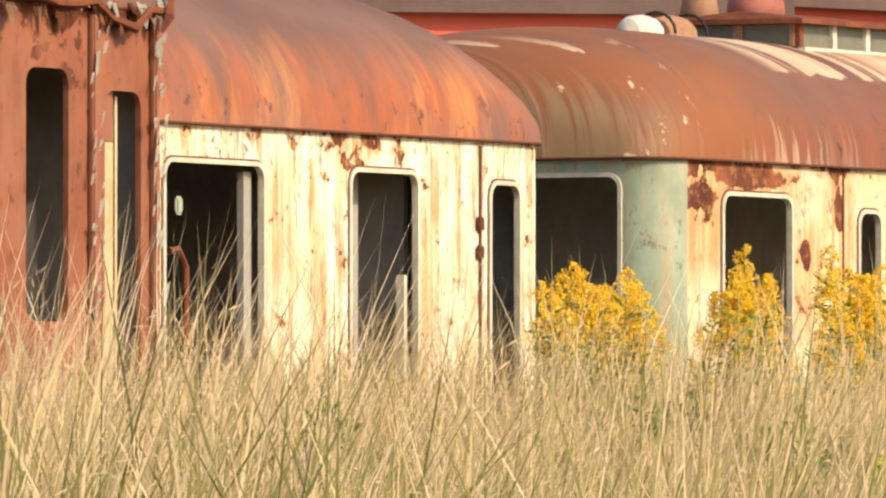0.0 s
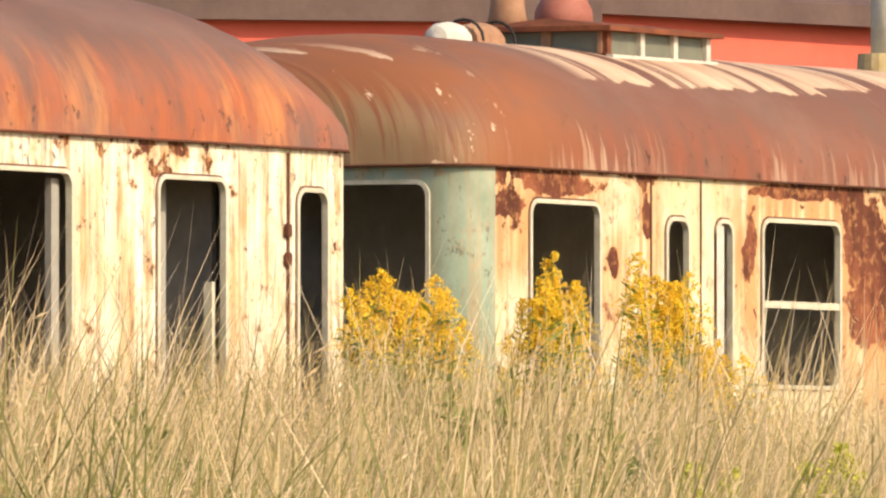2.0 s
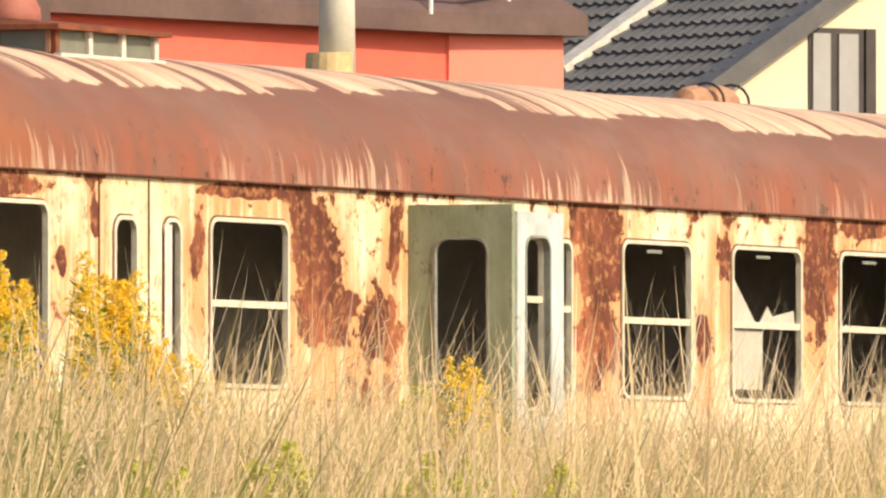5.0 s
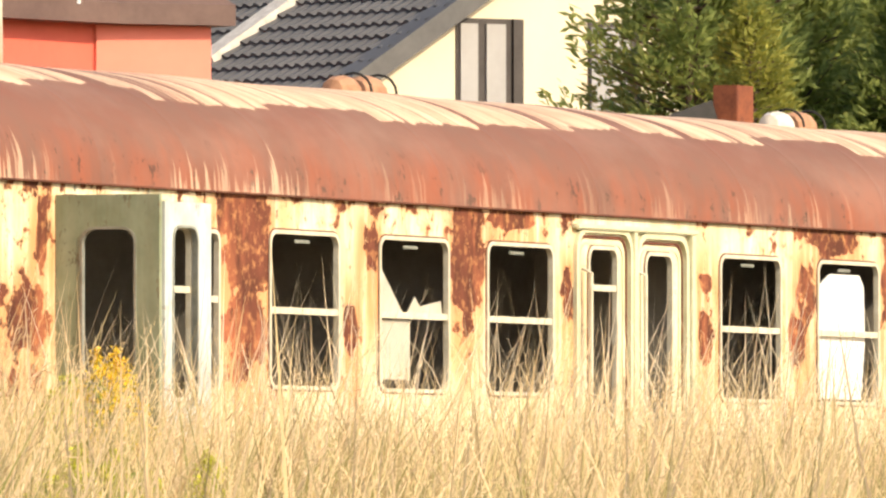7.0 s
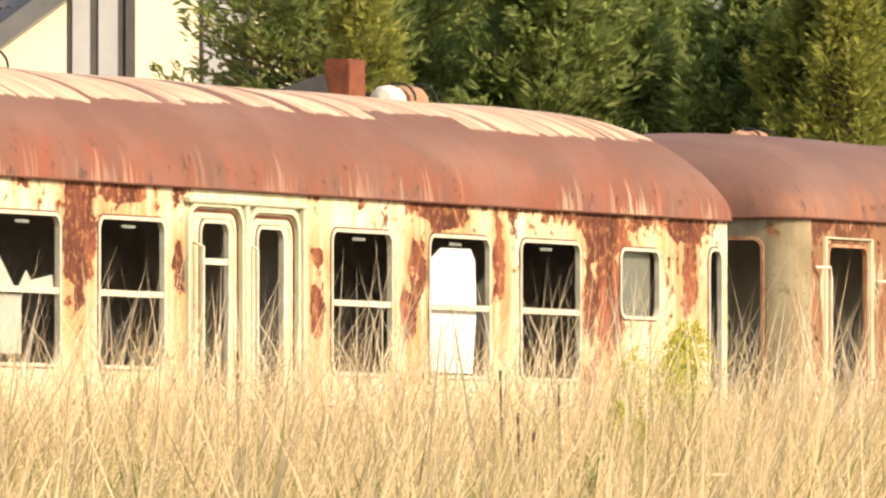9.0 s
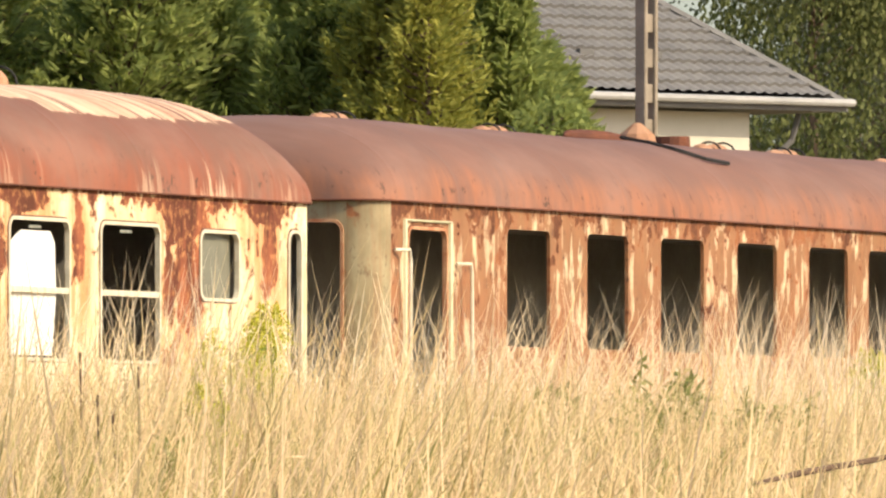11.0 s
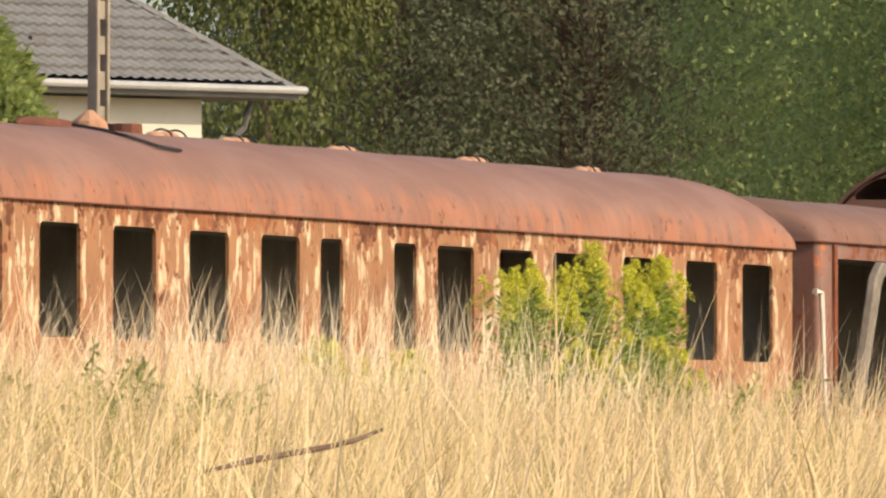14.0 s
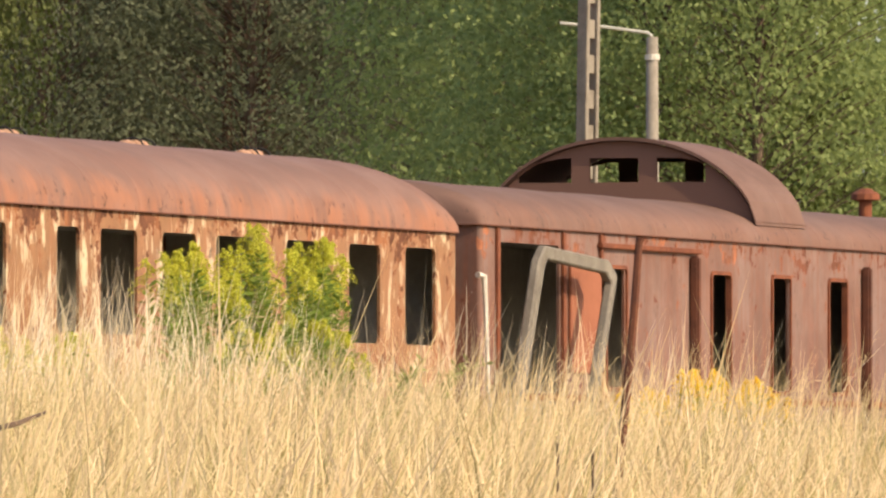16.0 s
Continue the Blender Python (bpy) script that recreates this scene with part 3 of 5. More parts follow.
for x in (47.9, 57.0):
    roof_vent(put1, _roof1, x, 34.1, 4.70)
for x, pale in ((64.55, True), (75.45, False), (82.75, True)):
    roof_vent(put2, roof2, x, 33.76, 4.555, pale, 1.15)
for x in (90.2, 93.7, 98.9, 100.7, 103.5, 107.1, 110.5):
    roof_vent(put3, _roof3, x, 34.0, 4.475, False, 1.0)

# raised lantern with small panes on the flaking coach's roof
M_PANE = Mat("dusty_glass", 0.25)
M_PANE.color(M_PANE.mix(M_PANE.noise(M_PANE.ob(), 6.0), (0.10, 0.10, 0.075), (0.22, 0.21, 0.16)))
M_PANE = M_PANE.m
M_REDCOWL = plain("faded_red_cowl", (0.26, 0.085, 0.06), (0.36, 0.14, 0.10), 5.0, 0.7)
put2("roof_lantern", boxed(65.60, 66.90, 33.40, 34.15, 4.34, 4.515, bevel=0.01), M_RUST, "rusty lantern box with small dusty panes", roof2)
b = bmesh.new()
box(b, 65.52, 66.97, 33.33, 34.22, 4.645, 4.675)
ridge = [b.verts.new((x, 33.775, 4.725)) for x in (65.60, 66.90)]
eave = [b.verts.new(p) for p in ((65.54, 33.35, 4.675), (66.95, 33.35, 4.675), (66.95, 34.20, 4.675), (65.54, 34.20, 4.675))]
for q in ((eave[0], eave[1], ridge[1], ridge[0]), (eave[2], eave[3], ridge[0], ridge[1]), (eave[1], eave[2], ridge[1]), (eave[3], eave[0], ridge[0])):
    b.faces.new(q)
put2("lantern_cap", b, M_RUST, "rusty pitched lantern cap", roof2)
for k in range(4):
    xx = 65.62 + k * 0.42
    put2("lantern_post", boxed(xx - 0.025, xx + 0.025, 33.385, 33.43, 4.515, 4.645), M_VENT_W if k else M_RUST, "", roof2)
for k in range(3):
    xx = 65.62 + k * 0.42
    put2("lantern_pane", boxed(xx + 0.027, xx + 0.393, 33.41, 33.42, 4.517, 4.643), M_PANE, "dusty pane", roof2)
for k in range(3):
    yy = 33.415 + k * 0.36
    put2("lantern_post", boxed(65.585, 65.63, yy - 0.03 + (0.032 if k == 0 else 0), yy + 0.03, 4.517, 4.643), M_VENT_R, "", roof2)
for k in range(2):
    yy = 33.415 + k * 0.36
    put2("lantern_pane", boxed(65.605, 65.615, yy + 0.032, yy + 0.328, 4.517, 4.643), M_PANE, "dusty pane", roof2)
put2("lantern_sill", boxed(65.60, 66.93, 33.35, 33.398, 4.482, 4.512), M_VENT_W, "pale lantern sill", roof2)
b = bmesh.new()
tube(b, [(66.25, 34.0, 4.69), (66.25, 34.0, 4.80), (66.25, 34.0, 4.90), (66.25, 34.0, 4.95)], [0.175, 0.165, 0.11, 0.03], 14)
put2("roof_cowl", b, M_REDCOWL, "domed red cowl", roof2, True)
b = bmesh.new()
tube(b, [(65.80, 34.13, 4.66), (65.80, 34.13, 4.80), (65.80, 34.13, 5.05)], [0.125, 0.10, 0.085], 14)
put2("roof_flue", b, M_VENT_R, "orange rusty flue stub", roof2, True)
# pale round flue with a lichen-covered collar
M_PIPE = plain("pale_concrete_pipe", (0.40, 0.37, 0.29), (0.52, 0.49, 0.40), 5.0, 0.85)
M_LICHEN = plain("lichen_collar", (0.36, 0.25, 0.10), (0.50, 0.40, 0.22), 14.0, 0.95)
b = bmesh.new()
tube(b, [(70.75, 34.1, 4.5), (70.75, 34.1, 5.6)], [0.115, 0.10], 18)
put2("flue_pipe", b, M_PIPE, "pale round flue pipe", roof2, True)
b = bmesh.new()
tube(b, [(70.68, 34.12, 4.5), (70.68, 34.12, 4.59), (70.68, 34.12, 4.705)], [0.15, 0.148, 0.14], 18)
put2("flue_collar", b, M_LICHEN, "yellow lichen-covered collar", roof2)
# square stove chimney and its fallen hood
put2("stove_chimney", boxed(81.95, 82.25, 33.80, 33.98, 4.50, 4.82, bevel=0.006), M_RUST, "square rusty chimney", roof2)
b = bmesh.new()
v = [b.verts.new(p) for p in ((81.95, 34.2, 4.53), (81.93, 33.92, 4.54), (81.94, 33.98, 4.72), (81.45, 34.3, 4.54), (81.45, 34.2, 4.57), (81.93, 34.1, 4.65))]
for q in ((0, 1, 2, 5), (1, 4, 3, 0), (4, 1, 2), (5, 2, 4, 3), (0, 5, 3)):
    b.faces.new([v[i] for i in q])
put2("chimney_hood", b, M_BLACK, "tipped sheet hood", roof2)

M_DOORRIM = plain("dull_metal_rim", (0.20, 0.20, 0.16), (0.34, 0.34, 0.29), 8.0, 0.5, 0.4)
# doors and panels of the flaking coach
def leaf(put, name, place, u0, u1, v0, v1, hole, mat, lab, depth=0.035, r=0.08):
    w = Wall(place, depth)
    w.bay(u0, u1, v0, v1, hole, 0.0, 0.0, r)
    for a, b in (((u0, v0), (u1, v0)), ((u1, v0), (u1, v1)), ((u1, v1), (u0, v1)), ((u0, v1), (u0, v0))):
        w.face([(*a, 0), (*a, depth), (*b, depth), (*b, 0)], [0, 0, 0, 0])
    me = w.inner
    tmp = bpy.data.meshes.new("t")
    me.to_mesh(tmp)
    me.free()
    w.bm.from_mesh(tmp)
    bpy.data.meshes.remove(tmp)
    ob = put(name, w.bm, mat, lab)
    put("door_window_frame", ring_frame(place, hole, 0.012, 0.006, 0.03, r), M_DOORRIM, "", ob)
    return ob


leaf(put2, "open_door", lambda u, v, d: (68.80 + d, WALL_Y - 0.005 - u, v), 0.0, 0.67, 1.75, 3.72, (0.17, 0.51, 2.65, 3.52), M_OLIVE,
     "grey-green door leaf standing open")
M_WDOOR = peeling("white_door_paint", (0.36, 0.40, 0.385), (0.50, 0.54, 0.52), RUST, STAIN, -0.1, 0.1)
leaf(put2, "white_door", lambda u, v, d: (70.22 + u, WALL_Y - 0.05 + d, v), 0.0, 0.66, 1.75, 3.72, (0.12, 0.46, 2.5, 3.57), M_WDOOR,
     "white side door leaf")
M_DOORTRIM = plain("dull_green_trim", (0.42, 0.41, 0.27), (0.56, 0.54, 0.37), 6.0, 0.7)
door_plane = lambda u, v, d: (u, WALL_Y + d, v)
for u0, u1, top in ((76.56, 77.42, 3.685), (77.56, 78.36, 3.665)):
    put2("door_moulding", ring_frame(door_plane, (u0, u1, 1.55, top), 0.035, 0.030, 0.0, 0.13), M_DOORTRIM, "raised pale green door moulding")
    put2("door_gap", ring_frame(door_plane, (u0 + 0.035, u1 - 0.035, 1.6, top - 0.035), 0.016, 0.008, 0.0, 0.11), M_GUTTER, "dark door gap")
    put2("door_seal", ring_frame(door_plane, (u0 + 0.085, u1 - 0.085, 1.65, top - 0.075), 0.012, 0.006, 0.0, 0.09), M_DOORTRIM)
put2("door_header", boxed(76.5, 78.52, WALL_Y - 0.05, WALL_Y - 0.002, 3.70, 3.735, bevel=0.008), M_DOORTRIM)
for x in (77.48, 78.45):
    put2("door_post", boxed(x - 0.03, x + 0.03, WALL_Y - 0.04, WALL_Y - 0.002, 1.8, 3.70, bevel=0.006), M_DOORTRIM)
for x in (77.56, 76.66):
    b = bmesh.new()
    tube(b, [(x, WALL_Y - 0.01, 3.45), (x, WALL_Y - 0.07, 3.42), (x, WALL_Y - 0.07, 2.4), (x, WALL_Y - 0.01, 2.37)], 0.014, 6)
    put2("grab_rail", b, M_FRAME, "pale grab rail")
for x in (64.78, 65.40):
    put2("panel_joint", boxed(x - 0.008, x + 0.008, WALL_Y - 0.006, WALL_Y - 0.001, 1.5, 3.78), M_GUTTER, "dark panel joint")
for u0, u1 in ((71.84, 72.84), (73.48, 74.52), (75.15, 76.18), (78.99, 80.02), (80.70, 81.77), (82.36, 83.45)):
    put2("sash_handle", boxed(u0 + 0.38, u0 + 0.60, WALL_Y + 0.005, WALL_Y + 0.02, 3.515, 3.535, bevel=0.004), M_DOORRIM, "dull metal sash handle")
put2("white_jamb", boxed(65.58, 65.67, WALL_Y - 0.016, WALL_Y + 0.02, 2.2, 3.53), M_VENT_W, "white door jamb")
M_SHARD = plain("dusty_shard", (0.34, 0.31, 0.25), (0.46, 0.43, 0.35), 5.0, 0.4)
# white boards and broken pane in the openings
b = bmesh.new()
v = [b.verts.new((x, WALL_Y + dy, z)) for dy in (0.03, 0.045) for x, z in ((80.72, 2.66), (81.55, 2.66), (81.62, 3.05), (81.60, 3.42), (81.52, 3.50), (81.0, 3.50), (80.72, 3.38))]
b.faces.new(v[:7]), b.faces.new(v[7:][::-1])
for k in range(7):
    b.faces.new((v[k], v[k + 7], v[(k + 1) % 7 + 7], v[(k + 1) % 7]))
put2("window_board", b, M_WHITE, "white board behind the window")
for pts in (((73.50, 3.11), (73.9, 3.11), (73.52, 3.42)), ((73.95, 3.11), (74.5, 3.11), (74.48, 3.2), (74.15, 3.16), (74.08, 3.22)), ((73.5, 2.7), (74.0, 2.7), (74.0, 3.07), (73.5, 3.07))):
    b = bmesh.new()
    v = [b.verts.new((x, WALL_Y + dy, z)) for dy in (0.025, 0.033) for x, z in pts]
    n = len(pts)
    b.faces.new(v[:n]), b.faces.new(v[n:][::-1])
    for k in range(n):
        b.faces.new((v[k], v[k + n], v[(k + 1) % n + n], v[(k + 1) % n]))
    put2("pane_shard", b, M_SHARD, "dusty broken pane")
put2("blind", boxed(84.26, 84.95, WALL_Y + 0.055, WALL_Y + 0.065, 3.09, 3.55), M_PANE, "dusty pane")
for x0, x1 in ((79.5, 79.75), (82.45, 83.3), (63.72, 63.85), (75.2, 75.9), (72.0, 72.7)):
    put2("partition", boxed(x0, x0 + 0.04, WALL_Y + 0.25, WALL_Y + 1.3 + (x1 - x0), 1.65, 3.78), M_LINING, "grey inner partition")
for x, w in ((59.95, 1.4), (60.2, 0.5)):
    put1("partition", boxed(x, x + 0.05, WALL_Y + 0.15, WALL_Y + 0.15 + w, 1.65, 3.8), M_LINING, "grey inner partition")
put1("inner_panel", boxed(59.0, 59.58, WALL_Y + 0.22, WALL_Y + 0.25, 1.65, 3.75), M_LINING, "grey-beige inner panel")
put1("inner_panel", boxed(57.05, 57.75, WALL_Y + 1.1, WALL_Y + 1.13, 1.65, 3.75), M_REDCAR, "maroon inner panel")
put1("window_rail", boxed(59.72, 59.75, WALL_Y + 0.02, WALL_Y + 0.07, 2.3, 3.1), M_FRAME, "white upright in the window")
put1("inner_jamb", boxed(58.08, 58.16, WALL_Y + 0.062, WALL_Y + 0.1, 2.5, 3.6), M_LINING)
put1("door_gap", boxed(60.50, 60.53, WALL_Y - 0.006, WALL_Y - 0.001, 1.45, 3.80), M_GUTTER, "dark door gap")
for z in (3.2, 3.35):
    put1("hinge", boxed(60.46, 60.52, WALL_Y - 0.03, WALL_Y - 0.006, z, z + 0.07, bevel=0.006), M_GUTTER)

# torn roof edge, posts and strips of the dull red coach
RY = WALL_Y - 4.8
rng = random.Random(4)
for i in range(34):
    x = 45.8 + i * 0.086
    b = bmesh.new()
    z = 3.98 + rng.uniform(-0.02, 0.05)
    lo = [b.verts.new((x + k * 0.026, RY - 0.04 - rng.uniform(0, 0.03), z - rng.uniform(0.01, 0.13))) for k in range(4)]
    hi = [b.verts.new((x + k * 0.026, RY - 0.03, z)) for k in range(4)]
    for k in range(3):
        b.faces.new((lo[k], lo[k + 1], hi[k + 1], hi[k]))
    bmesh.ops.solidify(b, geom=b.faces[:], thickness=0.008)
    put0("torn_sheet", b, rng.choice((M_VENT_W, M_RUST, M_RUST, M_VENT_R)), "torn flap of roof sheet")
b = bmesh.new()
rg = random.Random(9)
pts = [(45.5 + 0.16 * k, RY - 0.05 - rg.uniform(0, 0.03), 4.05 - 0.004 * k + rg.uniform(-0.02, 0.02) - (0.07 if k in (17, 18) else 0)) for k in range(21)]
tube(b, pts, [rg.uniform(0.012, 0.03) for _ in pts], 6)
put0("torn_gutter", b, M_RUST, "bent rusty gutter")
b = bmesh.new()
tube(b, [(48.6, RY - 0.08, 3.88), (48.63, RY - 0.1, 3.95), (48.70, RY - 0.07, 4.02), (48.68, RY - 0.09, 4.09), (48.74, RY - 0.05, 4.17)], [0.008, 0.026, 0.014, 0.030, 0.008], 5)
put0("torn_gutter_end", b, M_RUST, "crumpled sheet at the roof corner")
for x, w in ((48.12, 0.022), (48.65, 0.022)):
    put0("door_post", boxed(x - w, x + w, RY - 0.035, RY - 0.002, 1.1, 3.95, bevel=0.008), M_REDCAR, "dull red door post")
rg = random.Random(12)
b = bmesh.new()
for k in range(64):
    x = rg.choice((48.09, 48.15, 48.62, 48.68)) + rg.gauss(0, 0.02)
    z = rg.uniform(2.5, 3.95)
    w_, h_ = rg.uniform(0.006, 0.02), rg.uniform(0.01, 0.05)
    y = RY - 0.042
    q = [b.verts.new(p) for p in ((x - w_, y, z - h_), (x + w_ * rg.uniform(0.3, 1), y, z - h_ * 0.6), (x + w_, y - 0.008, z + h_), (x - w_ * 0.4, y - 0.002, z + h_ * 0.7))]
    b.faces.new(q)
bmesh.ops.solidify(b, geom=b.faces[:], thickness=0.003)
tagged(put0("flaking_paint", b, M_VENT_W, "curled pale paint flakes"), kind="stuff")
M_JAMB = plain("stained_jamb", (0.40, 0.27, 0.13), (0.56, 0.45, 0.28), 5.0, 0.85)
put0("jamb_panel", boxed(48.255, 48.37, RY + 0.03, RY + 0.05, 1.9, 3.40), M_JAMB, "stained grey-cream jamb")
put0("jamb_panel", boxed(48.255, 48.37, RY + 0.03, RY + 0.05, 3.405, 3.62), M_REDCAR)
put0("inner_pole", boxed(48.44, 48.46, RY + 0.06, RY + 0.1, 1.6, 3.6), M_JAMB, "pale pole inside the doorway")
put0("inner_jamb", boxed(47.84, 47.90, RY + 0.2, RY + 0.22, 2.6, 3.7), M_LINING)
b = bmesh.new()
tube(b, [(48.72, RY - 0.05, 2.94), (48.78, RY - 0.06, 2.95), (48.85, RY - 0.06, 2.87), (48.86, RY - 0.05, 2.5)], 0.014, 7)
put0("hose", b, M_RUST, "bent rusty pipe")
put0("marker_plate", boxed(48.84, 48.90, RY - 0.02, RY + 0.0, 3.10, 3.18, bevel=0.012), M_GREEN)

# rust brown coach: door frame, rails, sagging cable, stub
b = bmesh.new()
tube(b, [(88.32, WALL_Y - 0.006, 1.6), (88.32, WALL_Y - 0.006, 3.72), (89.28, WALL_Y - 0.006, 3.72), (89.28, WALL_Y - 0.006, 1.6)], 0.022, 6)
put3("door_moulding", b, M_DOORTRIM, "faded green door moulding")
for x, z in ((88.22, 3.50), (89.52, 3.42)):
    b = bmesh.new()
    tube(b, [(x - 0.14, WALL_Y - 0.02, z), (x - 0.02, WALL_Y - 0.09, z), (x, WALL_Y - 0.09, z - 0.08), (x, WALL_Y - 0.09, 2.3)], 0.013, 6)
    put3("grab_rail", b, M_FRAME, "pale grab rail")
b = bmesh.new()
tube(b, [(95.9, 33.7, 4.535), (95.78, 33.4, 4.485), (95.75, 33.2, 4.435), (95.9, 33.0, 4.36), (96.35, 32.96, 4.335)], 0.016, 5)
put3("roof_cable", b, M_BLACK, "loose black cable")
b = bmesh.new()
tube(b, [(98.0, 34.0, 4.48), (98.0, 34.0, 4.60)], [0.15, 0.14], 12)
put3("roof_stub", b, M_GUTTER, "dark flue stub", _roof3)
b = bmesh.new()
tube(b, [(97.3, 34.05, 4.50), (97.3, 34.05, 4.60), (97.3, 34.05, 4.69)], [0.17, 0.14, 0.03], 10)
put3("roof_cap", b, M_VENT_R, "orange rusty cap", _roof3)
b = bmesh.new()
capsule(b, (96.4, 34.1, 4.55), 1.4, 0.06)
put3("fallen_pipe", b, M_GUTTER, "dark pipe lying on the roof", _roof3)
b = bmesh.new()
tube(b, [(112.85, WALL_Y - 0.15, 3.48), (112.95, WALL_Y - 0.18, 3.47), (113.0, WALL_Y - 0.18, 3.2), (113.08, WALL_Y - 0.2, 1.9)], [0.03, 0.03, 0.02, 0.02], 7)
put3("hose", b, M_VENT_W, "pale hanging hose")

M_PANEL = plain("orange_red_oxide", (0.22, 0.075, 0.038), (0.27, 0.095, 0.05), 3.0, 0.8)
# baggage van: lookout, doors, rails, fallen frame
def arch(f):
    """Height of the lookout's roof at a share f of its width."""
    return 4.12 + 0.84 * (1 - abs(2 * f - 1) ** 2.1) ** 0.62


CW0, CW1, CX = WALL_Y + 0.06, WALL_Y + 2.80, 123.4
def lookout_wall(x, thick):
    b = bmesh.new()
    n = 60
    for k in range(n):
        a, c = k / n, (k + 1) / n
        mid = (a + c) / 2
        ya, yc = CW0 + (CW1 - CW0) * a, CW0 + (CW1 - CW0) * c
        spans = [(4.0, 4.0, arch(a), arch(c))]
        for h0, h1 in ((0.19, 0.36), (0.44, 0.61), (0.69, 0.88)):
            if h0 < mid < h1:
                top = 4.80 - 0.5 * max(0, abs(mid - 0.5) - 0.22)
                spans = [(4.0, 4.0, 4.56, 4.56), (top, top, arch(a), arch(c))]
        for z0, z1, z2, z3 in spans:
            for xx in (x, x + thick):
                b.faces.new([b.verts.new(p) for p in ((xx, ya, z0), (xx, yc, z1), (xx, yc, z3), (xx, ya, z2))])
            b.faces.new([b.verts.new(p) for p in ((x, ya, z2), (x, yc, z3), (x + thick, yc, z3), (x + thick, ya, z2))])
            b.faces.new([b.verts.new(p) for p in ((x, ya, z0), (x + thick, ya, z0), (x + thick, yc, z1), (x, yc, z1))])
    bmesh.ops.remove_doubles(b, verts=b.verts, dist=1e-4)
    return b


put4("lookout_front", lookout_wall(CX, 0.05), M_ROOF_D, "arched lookout wall with three openings", _roof4)
put4("lookout_back", lookout_wall(CX + 1.75, 0.05), M_ROOF_D, "", _roof4)
b = bmesh.new()
uvl = b.loops.layers.uv.new("UVMap")
prev = None
for k in range(41):
    f = k / 40
    y = CW0 - 0.03 + (CW1 - CW0 + 0.06) * f
    row = [b.verts.new((x, y, arch(f) + dz)) for x, dz in ((CX - 0.07, 0.01), (CX - 0.07, 0.045), (CX + 1.85, 0.045), (CX + 1.85, 0.01))]
    if prev:
        for i in range(4):
            b.faces.new((prev[i], prev[(i + 1) % 4], row[(i + 1) % 4], row[i]))
    prev = row
for fc in b.faces:
    for lo in fc.loops:
        lo[uvl].uv = (lo.vert.co.x, lo.vert.co.y + lo.vert.co.z)
put4("lookout_roof", b, M_ROOF_D, "curved rusty lookout roof", _roof4)
b = bmesh.new()
tube(b, [(132.6, 34.0, 4.3), (132.6, 34.0, 4.56), (132.6, 34.0, 4.58), (132.6, 34.0, 4.64), (132.6, 34.0, 4.70)], [0.07, 0.07, 0.16, 0.15, 0.05], 12)
put4("roof_vent", b, M_RUST, "mushroom roof vent", _roof4)
put4("door_track", boxed(117.4, 121.0, WALL_Y - 0.06, WALL_Y - 0.002, 3.80, 3.85, bevel=0.01), M_RUST, "rusty sliding door track")
for x in (120.75, 127.4):
    put4("door_stop", boxed(x - 0.055, x + 0.055, WALL_Y - 0.10, WALL_Y - 0.002, 1.6, 3.78, bevel=0.02), M_GUTTER, "dark vertical door post")
for x in (113.98, 116.2, 117.5):
    put4("side_post", boxed(x - 0.05, x + 0.05, WALL_Y - 0.03, WALL_Y - 0.002, 1.45, 3.93, bevel=0.008), M_RUST)
put4("belt_rail", boxed(113.6, 133.9, WALL_Y - 0.025, WALL_Y - 0.002, 2.36, 2.42, bevel=0.006), M_RUST)
put4("door_panel", boxed(116.4, 117.55, WALL_Y - 0.03, WALL_Y - 0.004, 2.62, 3.62, bevel=0.008), M_PANEL, "bright orange rusty door panel")
for x in (121.87, 124.16, 126.39, 118.06):
    put4("window_rim", ring_frame(lambda u, v, d: (u, WALL_Y + d, v), (x - 0.35, x + 0.35, 2.5, 3.62), 0.032, 0.02, 0.04, 0.05), M_RUST)
put4("inner_end", boxed(113.62, 113.7, WALL_Y + 0.3, WALL_Y + 2.0, 1.7, 3.8), M_BAGGAGE)
# a grey door frame leaning out of the van
M_GREYF = plain("weathered_grey_wood", (0.11, 0.092, 0.072), (0.20, 0.17, 0.135), 5.0, 0.85)
fr = thing("door_frame", "weathered grey door frame leaning against the van", "door frame", at=(114.45, WALL_Y - 0.8, 1.42))
b = bmesh.new()
pts = [(-1.25, 0.50, 0.0), (0.00, 0.52, 2.18), (0.12, 0.52, 2.29), (2.10, 0.50, 2.19), (2.25, 0.49, 2.07), (0.72, 0.40, -0.05)]
rings = []
for (x, y, z), (ox, oz) in zip(pts, ((-1, 0), (-1, 0.5), (-0.4, 1), (0.4, 1), (1, 0.5), (1, 0))):
    w = 0.09
    rings.append([b.verts.new(p) for p in ((x - ox * w, y - 0.045 - ox * 0.02, z - oz * w * 0.7), (x + ox * w, y - 0.045 - ox * 0.02, z + oz * w * 0.7), (x + ox * w, y + 0.045 - ox * 0.02, z + oz * w * 0.7), (x - ox * w, y + 0.045 - ox * 0.02, z - oz * w * 0.7))])
for p, q in zip(rings, rings[1:]):
    for k in range(4):
        b.faces.new((p[k], p[(k + 1) % 4], q[(k + 1) % 4], q[k]))
b.faces.new(rings[0]), b.faces.new(rings[-1][::-1])
bmesh.ops.bevel(b, geom=b.edges[:], offset=0.015, segments=1, affect="EDGES")
part("frame_rail", b, M_GREYF, fr)

